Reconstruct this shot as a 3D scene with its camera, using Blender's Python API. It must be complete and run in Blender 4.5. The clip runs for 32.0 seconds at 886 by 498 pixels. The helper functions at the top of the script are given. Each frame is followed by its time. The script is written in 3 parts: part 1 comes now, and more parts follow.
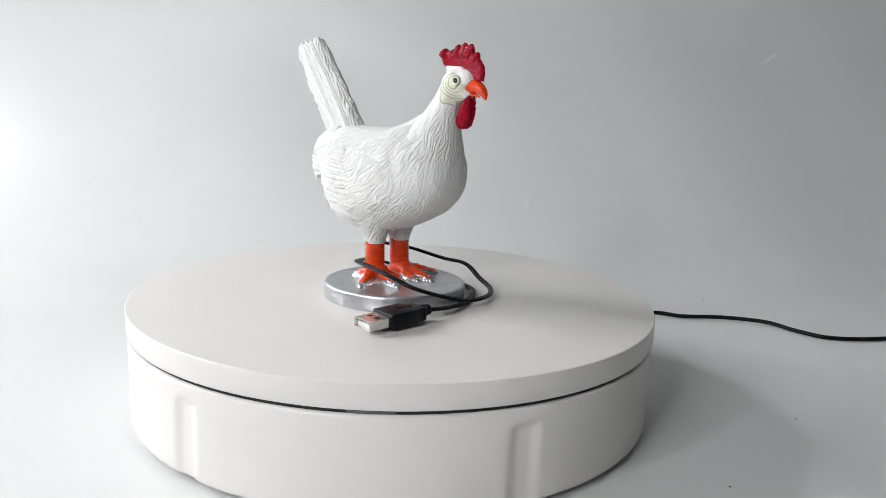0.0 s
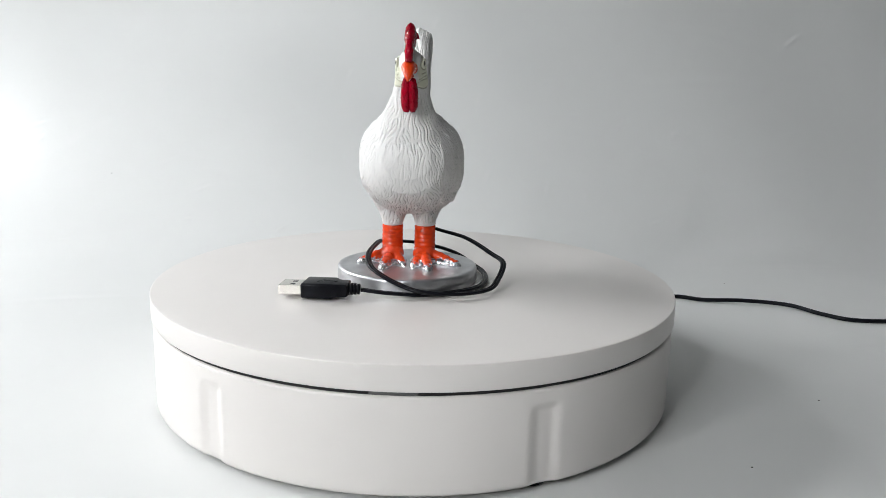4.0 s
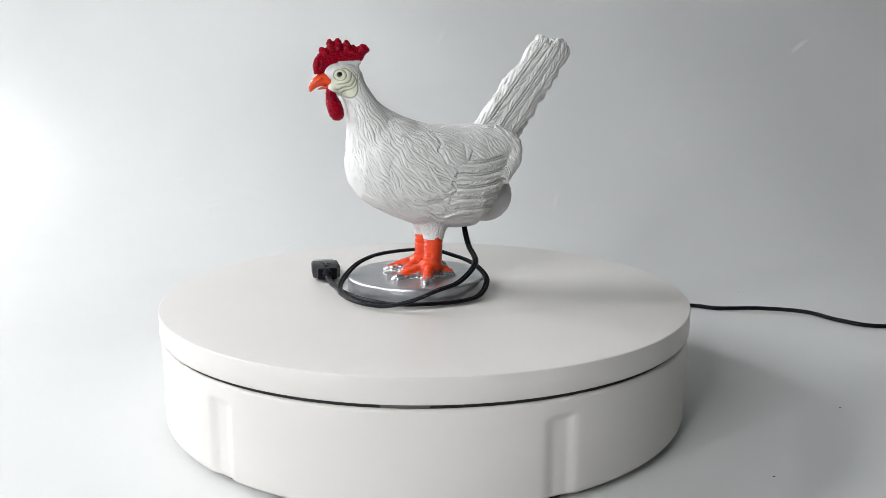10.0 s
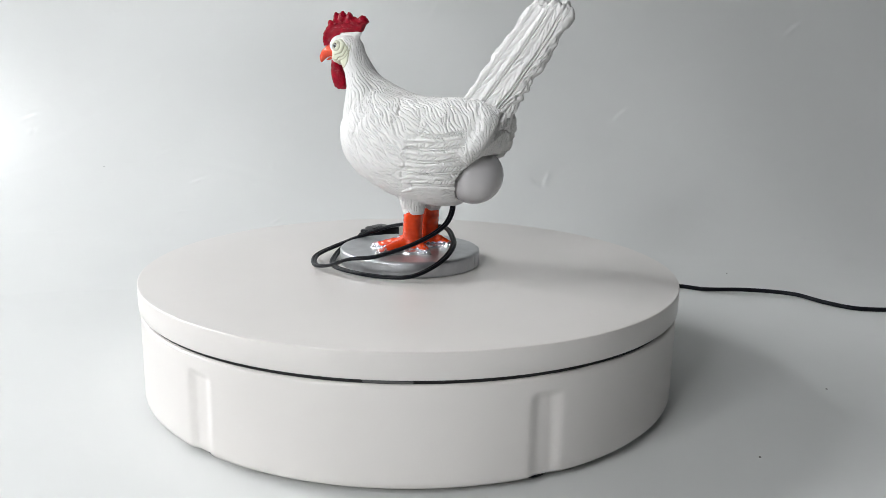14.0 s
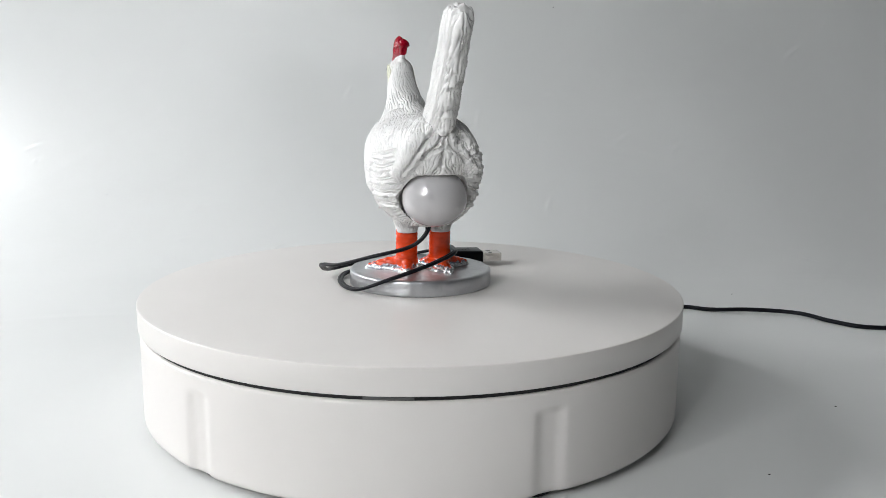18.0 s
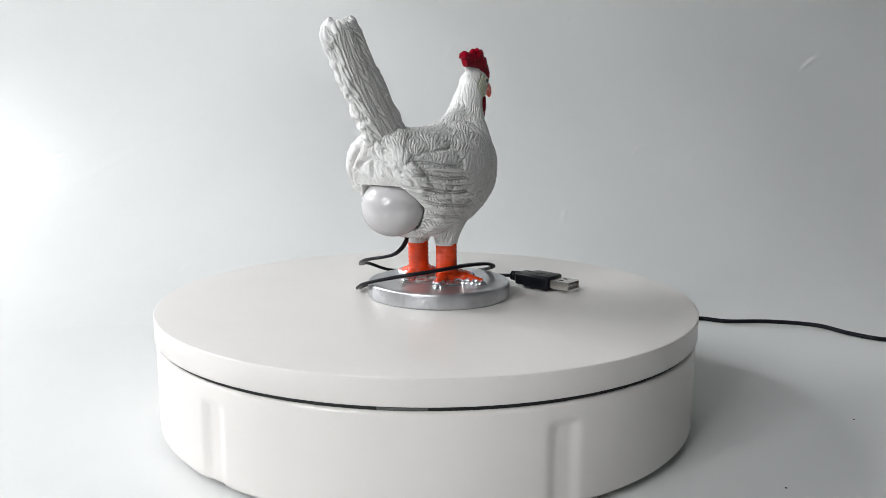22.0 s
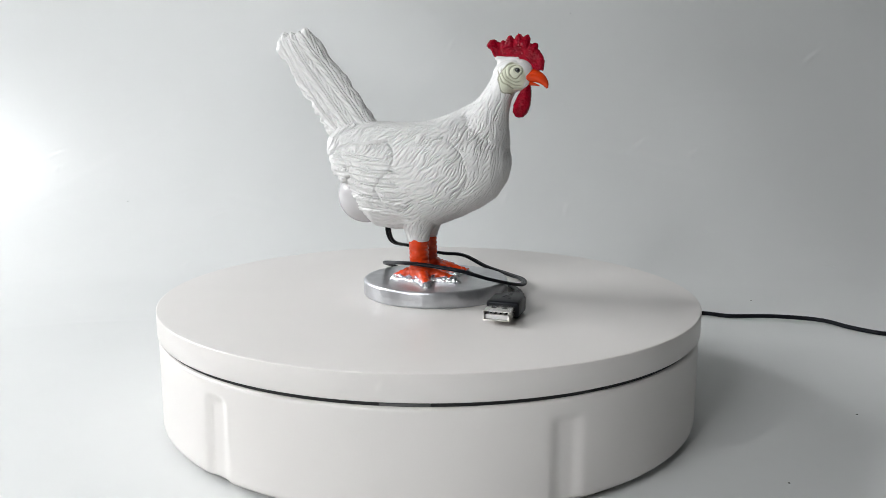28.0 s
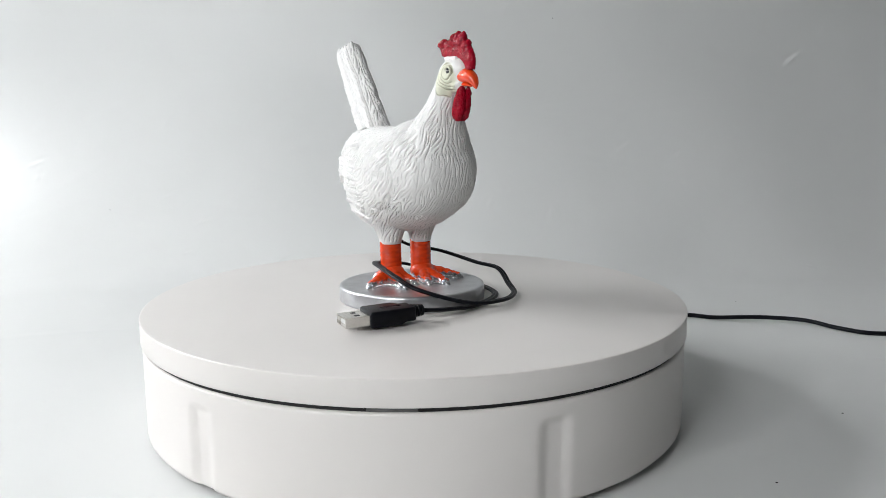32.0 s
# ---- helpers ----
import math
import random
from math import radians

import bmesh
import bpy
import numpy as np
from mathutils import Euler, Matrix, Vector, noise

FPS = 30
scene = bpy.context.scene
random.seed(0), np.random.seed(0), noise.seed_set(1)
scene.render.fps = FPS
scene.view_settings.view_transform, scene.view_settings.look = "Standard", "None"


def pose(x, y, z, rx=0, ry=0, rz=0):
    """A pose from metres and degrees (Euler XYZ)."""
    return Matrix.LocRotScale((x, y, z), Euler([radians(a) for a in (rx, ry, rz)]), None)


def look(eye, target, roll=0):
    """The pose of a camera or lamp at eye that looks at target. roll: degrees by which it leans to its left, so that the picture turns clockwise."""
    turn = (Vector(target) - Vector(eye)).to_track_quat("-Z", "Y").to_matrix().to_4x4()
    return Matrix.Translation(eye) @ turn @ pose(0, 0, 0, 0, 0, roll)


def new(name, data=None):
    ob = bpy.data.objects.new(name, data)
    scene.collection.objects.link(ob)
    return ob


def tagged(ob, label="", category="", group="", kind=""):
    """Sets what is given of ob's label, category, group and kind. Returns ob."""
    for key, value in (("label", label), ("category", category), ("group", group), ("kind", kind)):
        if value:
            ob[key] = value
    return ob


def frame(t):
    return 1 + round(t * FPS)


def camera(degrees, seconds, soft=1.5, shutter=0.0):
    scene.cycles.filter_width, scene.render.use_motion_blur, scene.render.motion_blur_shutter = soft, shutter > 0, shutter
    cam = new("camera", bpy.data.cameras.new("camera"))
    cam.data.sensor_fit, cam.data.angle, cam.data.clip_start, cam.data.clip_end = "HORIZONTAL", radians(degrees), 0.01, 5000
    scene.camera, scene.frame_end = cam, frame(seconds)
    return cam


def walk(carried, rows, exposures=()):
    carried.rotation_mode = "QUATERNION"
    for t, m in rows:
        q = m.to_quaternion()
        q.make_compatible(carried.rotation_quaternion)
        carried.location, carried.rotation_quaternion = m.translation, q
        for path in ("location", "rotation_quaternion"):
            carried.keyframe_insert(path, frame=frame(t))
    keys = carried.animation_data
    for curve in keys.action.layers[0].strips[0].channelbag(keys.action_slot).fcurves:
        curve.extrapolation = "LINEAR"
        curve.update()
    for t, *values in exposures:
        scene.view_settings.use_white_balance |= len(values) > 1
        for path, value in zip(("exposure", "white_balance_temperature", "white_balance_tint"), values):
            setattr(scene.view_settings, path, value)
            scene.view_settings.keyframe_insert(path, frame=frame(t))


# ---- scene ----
cam = camera(59.05, 32.0, soft=0.7)
# hand-held path: seconds, eye x, y, z, then yaw, pitch and roll in degrees
PATH = [
    (0, 0.0032, -0.4228, 0.1665, -3.01, -11.32, 2.26),
    (0.5, 0.0032, -0.4235, 0.1656, -2.97, -10.81, 2.06),
    (1, 0.0028, -0.4240, 0.1659, -2.89, -10.56, 2.07),
    (1.5, 0.0030, -0.4239, 0.1665, -2.71, -10.57, 2.07),
    (2, 0.0029, -0.4239, 0.1665, -2.42, -10.94, 1.95),
    (2.5, 0.0027, -0.4248, 0.1656, -2.18, -11.39, 1.79),
    (3, 0.0028, -0.4253, 0.1651, -1.99, -12.02, 1.65),
    (3.5, 0.0029, -0.4252, 0.1647, -1.65, -12.33, 1.48),
    (5.5, 0.0033, -0.4263, 0.1646, -1.53, -10.97, 1.32),
    (6, 0.0031, -0.4265, 0.1649, -1.51, -10.66, 1.48),
    (6.5, 0.0030, -0.4263, 0.1644, -1.50, -10.51, 1.27),
    (7, 0.0031, -0.4262, 0.1638, -1.49, -10.45, 1.18),
    (7.5, 0.0035, -0.4257, 0.1636, -1.43, -10.47, 1.11),
    (8, 0.0034, -0.4253, 0.1631, -1.45, -10.55, 1.05),
    (8.5, 0.0033, -0.4247, 0.1631, -1.39, -10.52, 1.03),
    (9, 0.0026, -0.4240, 0.1633, -1.21, -10.65, 0.97),
    (9.5, 0.0033, -0.4224, 0.1625, -1.05, -10.71, 0.40),
    (10, 0.0034, -0.4215, 0.1608, -0.80, -10.95, 0.07),
    (10.5, 0.0034, -0.4207, 0.1609, -0.74, -11.31, 0.07),
    (11, 0.0031, -0.4197, 0.1607, -0.74, -11.62, 0.19),
    (11.5, 0.0030, -0.4183, 0.1612, -0.70, -12.00, 0.54),
    (12, 0.0028, -0.4172, 0.1605, -0.99, -12.15, 0.70),
    (12.5, 0.0033, -0.4166, 0.1594, -1.23, -12.20, 0.73),
    (13, 0.0046, -0.4154, 0.1574, -1.51, -12.29, 0.61),
    (13.5, 0.0044, -0.4155, 0.1564, -1.60, -12.42, 1.01),
    (14, 0.0044, -0.4149, 0.1565, -1.69, -12.37, 1.10),
    (14.5, 0.0042, -0.4142, 0.1561, -1.55, -12.15, 1.08),
    (16.5, 0.0045, -0.4142, 0.1508, -1.58, -11.88, 1.16),
    (17, 0.0049, -0.4142, 0.1508, -1.63, -11.58, 1.08),
    (17.5, 0.0057, -0.4138, 0.1505, -1.48, -11.08, 0.91),
    (18, 0.0061, -0.4136, 0.1500, -1.34, -10.16, 0.48),
    (18.5, 0.0061, -0.4156, 0.1520, -1.22, -9.45, 0.51),
    (19, 0.0062, -0.4189, 0.1523, -1.10, -8.87, 0.50),
    (19.5, 0.0054, -0.4178, 0.1532, -1.10, -8.87, 0.96),
    (20, 0.0056, -0.4162, 0.1537, -1.03, -8.96, 1.06),
    (20.5, 0.0056, -0.4156, 0.1531, -1.04, -9.08, 1.09),
    (21, 0.0058, -0.4156, 0.1515, -0.86, -9.22, 0.93),
    (21.5, 0.0065, -0.4151, 0.1506, -0.56, -9.24, 0.56),
    (22, 0.0068, -0.4148, 0.1501, -0.17, -9.35, 0.35),
    (22.5, 0.0068, -0.4145, 0.1509, 0.12, -9.73, 0.44),
    (23, 0.0073, -0.4153, 0.1505, 0.39, -9.70, 0.38),
    (23.5, 0.0069, -0.4149, 0.1503, 0.41, -9.74, 0.46),
    (24, 0.0065, -0.4149, 0.1501, 0.42, -9.72, 0.56),
    (24.5, 0.0059, -0.4148, 0.1510, 0.28, -9.70, 0.53),
    (25, 0.0060, -0.4147, 0.1508, 0.25, -9.61, 0.59),
    (25.5, 0.0062, -0.4145, 0.1509, 0.16, -9.56, 0.49),
    (27.5, 0.0064, -0.4143, 0.1509, 0.04, -9.77, 0.24),
    (28, 0.0067, -0.4143, 0.1504, -0.01, -9.74, 0.22),
    (28.5, 0.0067, -0.4132, 0.1498, -0.30, -9.65, 0.07),
    (29, 0.0072, -0.4123, 0.1497, -0.47, -9.55, -0.16),
    (29.5, 0.0077, -0.4122, 0.1487, -0.65, -9.30, -0.46),
    (30, 0.0079, -0.4123, 0.1485, -0.69, -9.29, -0.49),
    (30.5, 0.0075, -0.4127, 0.1483, -0.84, -9.22, -0.53),
    (31, 0.0068, -0.4133, 0.1486, -0.97, -9.21, -0.34),
    (31.5, 0.0069, -0.4131, 0.1484, -1.00, -9.18, -0.45),
    (32, 0.0066, -0.4131, 0.1493, -1.10, -9.29, -0.28),
]


def held(x, y, z, yaw, pitch, roll):
    a, b = radians(yaw), radians(pitch)
    way = Vector((-math.sin(a) * math.cos(b), math.cos(a) * math.cos(b), math.sin(b)))
    return look((x, y, z), Vector((x, y, z)) + way, roll)


# the phone's own exposure drifts a little
walk(cam, [(row[0], held(*row[1:])) for row in PATH], exposures=[(0, -0.06), (5, -0.05), (8, -0.03), (10, -0.02), (12, -0.09), (14, -0.14), (18, -0.14), (21, -0.05), (24, -0.08), (28, -0.14), (32, -0.13)])

# ---- light ----
world = bpy.data.worlds.new("room_air")
scene.world = world
world.use_nodes = True
world.node_tree.nodes["Background"].inputs["Color"].default_value = (0.9, 0.95, 1.0, 1)
world.node_tree.nodes["Background"].inputs["Strength"].default_value = 0.025
KEY_EYE, KEY_GLOW, KEY_SIZE = (-1.15, 0.245, 0.75), 76.0, 1.42       # ring lamp beside the table
FRONT_EYE, FRONT_GLOW = (-0.46, -0.70, 0.50), 58.0   # ring lamp behind the camera

# ---- materials ----


def mat(name, color, rough=0.5, metal=0.0, vary=0.06, scale=60.0, bump=0.0, bscale=300.0, coat=0.0, second=None, mix=(0.45, 0.6), dist=0.001, spec=0.5):
    m = bpy.data.materials.new(name)
    m.use_nodes = True
    nt = m.node_tree
    N, L = nt.nodes, nt.links
    p = N["Principled BSDF"]
    p.inputs["Roughness"].default_value, p.inputs["Metallic"].default_value = rough, metal
    p.inputs["Coat Weight"].default_value = coat
    p.inputs["Specular IOR Level"].default_value = spec
    tc = N.new("ShaderNodeTexCoord")
    n1 = N.new("ShaderNodeTexNoise")
    n1.inputs["Scale"].default_value, n1.inputs["Detail"].default_value = scale, 6
    L.new(tc.outputs["Object"], n1.inputs["Vector"])
    ramp = N.new("ShaderNodeMapRange")
    ramp.inputs["From Min"].default_value, ramp.inputs["From Max"].default_value = 0.3, 0.7
    ramp.inputs["To Min"].default_value, ramp.inputs["To Max"].default_value = 1 - vary, 1 + vary
    L.new(n1.outputs["Fac"], ramp.inputs["Value"])
    mul = N.new("ShaderNodeVectorMath")
    mul.operation = "SCALE"
    mul.inputs[0].default_value = color
    L.new(ramp.outputs["Result"], mul.inputs["Scale"])
    col = mul.outputs["Vector"]
    if second:
        n2 = N.new("ShaderNodeTexNoise")
        n2.inputs["Scale"].default_value, n2.inputs["Detail"].default_value = scale * 2.3, 4
        L.new(tc.outputs["Object"], n2.inputs["Vector"])
        r2 = N.new("ShaderNodeMapRange")
        r2.inputs["From Min"].default_value, r2.inputs["From Max"].default_value = mix
        L.new(n2.outputs["Fac"], r2.inputs["Value"])
        mx = N.new("ShaderNodeMix")
        mx.data_type = "RGBA"
        L.new(r2.outputs["Result"], mx.inputs["Factor"])
        L.new(col, mx.inputs["A"])
        mx.inputs["B"].default_value = (*second, 1)
        col = mx.outputs["Result"]
    L.new(col, p.inputs["Base Color"])
    if bump:
        n3 = N.new("ShaderNodeTexNoise")
        n3.inputs["Scale"].default_value, n3.inputs["Detail"].default_value = bscale, 5
        L.new(tc.outputs["Object"], n3.inputs["Vector"])
        b = N.new("ShaderNodeBump")
        b.inputs["Strength"].default_value, b.inputs["Distance"].default_value = bump, dist
        L.new(n3.outputs["Fac"], b.inputs["Height"])
        L.new(b.outputs["Normal"], p.inputs["Normal"])
    return m


M_SHEET = mat("backdrop_vinyl", (0.675, 0.685, 0.678), rough=0.40, vary=0.015, scale=9, bump=0.12, bscale=30, dist=0.002)
M_TABLE = mat("turntable_plastic", (0.70, 0.672, 0.648), rough=0.31, vary=0.012, scale=25, bump=0.08, bscale=900, dist=0.0003)
M_SPACER = mat("grey_plastic", (0.10, 0.10, 0.10), rough=0.5, vary=0.1)
# near black for feet, stands and specks; also stands for shade in gaps
M_DARK = mat("black_parts_and_gap_shade", (0.006, 0.006, 0.007), rough=0.6, vary=0.2)
M_WHITE = mat("white_resin_paint", (0.665, 0.66, 0.652), rough=0.48, vary=0.03, scale=150, bump=0.2, bscale=900, dist=0.0004)
M_RED = mat("red_glossy_paint", (0.25, 0.0015, 0.012), rough=0.16, vary=0.25, scale=250, bump=0.2, bscale=1800, dist=0.0004, spec=0.14)
M_ORANGE = mat("orange_paint", (0.66, 0.046, 0.004), rough=0.24, vary=0.12, scale=250, bump=0.2, bscale=700, dist=0.0004, coat=0.2)
M_SILVER = mat("silver_paint", (0.53, 0.54, 0.56), rough=0.35, metal=0.92, vary=0.10, scale=120, bump=0.35, bscale=260, dist=0.0006)
M_LEAD = mat("bright_silver_paint", (0.74, 0.74, 0.75), rough=0.26, metal=0.9, vary=0.10, scale=200, bump=0.4, bscale=420, dist=0.0006)
M_BLACK = mat("black_rubber", (0.005, 0.0055, 0.008), rough=0.34, vary=0.2, scale=300, bump=0.2, bscale=1500, dist=0.0002, spec=0.14)
M_METAL = mat("nickel", (0.70, 0.68, 0.64), rough=0.22, metal=1.0, vary=0.05, scale=300)
M_BULB = mat("frosted_bulb", (0.475, 0.465, 0.47), rough=0.03, vary=0.02, scale=40, spec=0.75)
M_EYE = mat("eye_black", (0.01, 0.01, 0.01), rough=0.08, vary=0.1, coat=1.0)
M_CREAM = mat("cream_paint", (0.58, 0.58, 0.47), rough=0.4, vary=0.06, scale=300, bump=0.3, bscale=900, dist=0.0004)


def glow(name, strength, color=(0.97, 0.985, 1.0)):
    m = bpy.data.materials.new(name)
    m.use_nodes = True
    p = m.node_tree.nodes["Principled BSDF"]
    p.inputs["Base Color"].default_value = (0.9, 0.9, 0.9, 1)
    p.inputs["Emission Color"].default_value = (*color, 1)
    p.inputs["Emission Strength"].default_value = strength
    return m


M_KEY, M_FRONT = glow("key_diffuser", KEY_GLOW), glow("front_diffuser", FRONT_GLOW)
M_ROOM = mat("room_paint", (0.30, 0.30, 0.30), rough=0.8, vary=0.03, scale=3)
M_WOOD = mat("table_board", (0.30, 0.27, 0.24), rough=0.5, vary=0.15, scale=8)

# ---- building helpers ----


def mesh_from(bm, name):
    me = bpy.data.meshes.new(name)
    bmesh.ops.recalc_face_normals(bm, faces=bm.faces)
    bm.to_mesh(me)
    bm.free()
    return me


def smooth(me, on=True):
    me.polygons.foreach_set("use_smooth", [on] * len(me.polygons))
    return me


def put(name, me, material, parent=None, label=""):
    if material and not me.materials:
        me.materials.append(material)
    ob = new(name, me)
    ob.parent = parent
    if label:
        ob["label"] = label
    return ob


def part(name, bm, material, parent, label=""):
    return put(name, smooth(mesh_from(bm, name)), material, parent, label)


def empty(name, m, **tags):
    ob = new(name)
    ob.empty_display_size = 0.02
    ob.matrix_world = m
    return tagged(ob, **tags)


def lathe(profile, steps=128, radius=None):
    """A turned solid from (r, z) rows; radius(r, z, angle) may dent it."""
    bm = bmesh.new()
    rings = []
    for r, z in profile:
        if r <= 1e-6:
            rings.append([bm.verts.new((0, 0, z))])
            continue
        ring = []
        for k in range(steps):
            a = 2 * math.pi * k / steps
            q = radius(r, z, a) if radius else r
            ring.append(bm.verts.new((q * math.cos(a), q * math.sin(a), z)))
        rings.append(ring)
    for a, b in zip(rings, rings[1:]):
        if len(a) == 1 and len(b) == 1:
            continue
        for k in range(steps):
            j = (k + 1) % steps
            if len(a) == 1:
                bm.faces.new((a[0], b[k], b[j]))
            elif len(b) == 1:
                bm.faces.new((a[k], a[j], b[0]))
            else:
                bm.faces.new((a[k], a[j], b[j], b[k]))
    return bm


def spline(points, n):
    """n points along a smooth curve through the given ones."""
    p = np.array(points, float)
    seg = np.linalg.norm(np.diff(p, axis=0), axis=1) ** 0.5
    s = np.concatenate([[0], np.cumsum(seg)])
    out = []
    for v in np.linspace(0, s[-1], n):
        i = int(np.clip(np.searchsorted(s, v) - 1, 0, len(p) - 2))
        h = s[i + 1] - s[i]
        u = (v - s[i]) / h
        m0 = (p[i + 1] - p[i - 1]) / (s[i + 1] - s[i - 1]) if i > 0 else (p[1] - p[0]) / (s[1] - s[0])
        m1 = (p[i + 2] - p[i]) / (s[i + 2] - s[i]) if i + 2 < len(p) else (p[-1] - p[-2]) / (s[-1] - s[-2])
        out.append((2 * u**3 - 3 * u**2 + 1) * p[i] + (u**3 - 2 * u**2 + u) * h * m0 + (-2 * u**3 + 3 * u**2) * p[i + 1] + (u**3 - u**2) * h * m1)
    return np.array(out)


def tube(bm, points, radii, sides=12, flat=1.0, cap=True):
    """A round or flattened tube along points."""
    pts = [Vector(p) for p in points]
    rings, up = [], Vector((0, 0, 1))
    for i, p in enumerate(pts):
        t = (pts[min(i + 1, len(pts) - 1)] - pts[max(i - 1, 0)]).normalized()
        if abs(t.dot(up)) > 0.98:
            up = Vector((1, 0, 0)) if abs(t.x) < 0.9 else Vector((0, 1, 0))
        side = t.cross(up).normalized()
        up = side.cross(t).normalized()
        r = radii[i] if hasattr(radii, "__len__") else radii
        rings.append([bm.verts.new(p + side * (r * math.cos(a)) + up * (r * flat * math.sin(a))) for a in [2 * math.pi * k / sides for k in range(sides)]])
    for a, b in zip(rings, rings[1:]):
        for k in range(sides):
            j = (k + 1) % sides
            bm.faces.new((a[k], a[j], b[j], b[k]))
    if cap:
        bm.faces.new(rings[0][::-1])
        bm.faces.new(rings[-1])
    return bm


def blob(bm, center, size, turn=(0, 0, 0), u=32, v=20):
    """An egg-round lump of the given half sizes."""
    m = pose(*center, *turn) @ Matrix.Diagonal((*size, 1))
    bmesh.ops.create_uvsphere(bm, u_segments=u, v_segments=v, radius=1, matrix=m)
    return bm


def loft(bm, rows, sides=48):
    """Rings of (centre, half width in y, half size along the ring's own up, up direction in xz)."""
    rings = []
    for (x, y, z), wy, wu, (ux, uz), power in rows:
        ring = []
        for k in range(sides):
            a = 2 * math.pi * k / sides
            c, s = math.cos(a), math.sin(a)
            c, s = math.copysign(abs(c) ** power, c), math.copysign(abs(s) ** power, s)
            ring.append(bm.verts.new((x + ux * wu * s, y + wy * c, z + uz * wu * s)))
        rings.append(ring)
    for a, b in zip(rings, rings[1:]):
        for k in range(sides):
            j = (k + 1) % sides
            bm.faces.new((a[k], a[j], b[j], b[k]))
    bm.faces.new(rings[0][::-1])
    bm.faces.new(rings[-1])
    return bm


def fused(bm, name, voxel, rounds=4):
    """One closed skin round all lumps of bm, smoothed."""
    me = mesh_from(bm, name)
    ob = new(name, me)
    rem = ob.modifiers.new("skin", "REMESH")
    rem.mode, rem.voxel_size, rem.use_smooth_shade = "VOXEL", voxel, True
    sm = ob.modifiers.new("soften", "SMOOTH")
    sm.factor, sm.iterations = 0.5, rounds
    dg = bpy.context.evaluated_depsgraph_get()
    done = bpy.data.meshes.new_from_object(ob.evaluated_get(dg))
    bpy.data.objects.remove(ob)
    bpy.data.meshes.remove(me)
    done.name = name
    return done


def coords(me):
    a = np.empty(len(me.vertices) * 3)
    me.vertices.foreach_get("co", a)
    n = np.empty(len(me.vertices) * 3)
    me.vertices.foreach_get("normal", n)
    return a.reshape(-1, 3), n.reshape(-1, 3)


def set_coords(me, co):
    me.vertices.foreach_set("co", np.ascontiguousarray(co).ravel())
    me.update()


def bumps(co, scale, seed=0.0):
    return np.array([noise.noise((x * scale + seed, y * scale - seed, z * scale + 2 * seed)) for x, y, z in co])


# ---- the setting: backdrop sheet, table and room ----
TOP = 0.0569          # height of the platter's upper face
SPIN0, SPIN = -46.6, -11.677   # the lamp's heading at the start and its turn per second, in degrees


TABLE = -0.003        # the sheet on the table, below the turntable's housing
# creases of the sheet: place across, place along it, half length, depth in mm, slant
CREASES = [(0.142, 1.071, 0.010, 1.2, 75), (0.297, 1.154, 0.006, 1.1, 60), (0.234, 1.165, 0.010, 1.0, 45), (0.444, 1.276, 0.010, 1.6, 40), (0.391, 0.970, 0.007, 1.5, -40), (-0.300, 1.200, 0.009, 0.5, 70),
           (-0.240, 1.255, 0.014, 0.4, 50), (-0.146, 1.166, 0.026, 0.4, 25), (-0.143, 0.992, 0.008, 1.4, 60), (-0.250, 0.770, 0.050, 0.7, 12), (0.076, 1.089, 0.008, 0.8, 70), (0.067, 1.190, 0.012, 0.5, 80),
           (0.304, 0.681, 0.009, 0.8, -45), (-0.36, 1.22, 0.05, 0.35, 30), (-0.10, 1.23, 0.06, 0.3, 35), (0.36, 1.22, 0.05, 0.3, 60), (0.16, 1.30, 0.06, 0.3, 20), (-0.20, 1.08, 0.05, 0.3, -20), (0.52, 1.10, 0.05, 0.35, 50), (-0.42, 0.95, 0.06, 0.35, 15)]
SPECKS = [(0.224, 0.594), (0.154, 0.516), (0.267, 0.850), (-0.343, 1.084), (0.157, 1.324)]


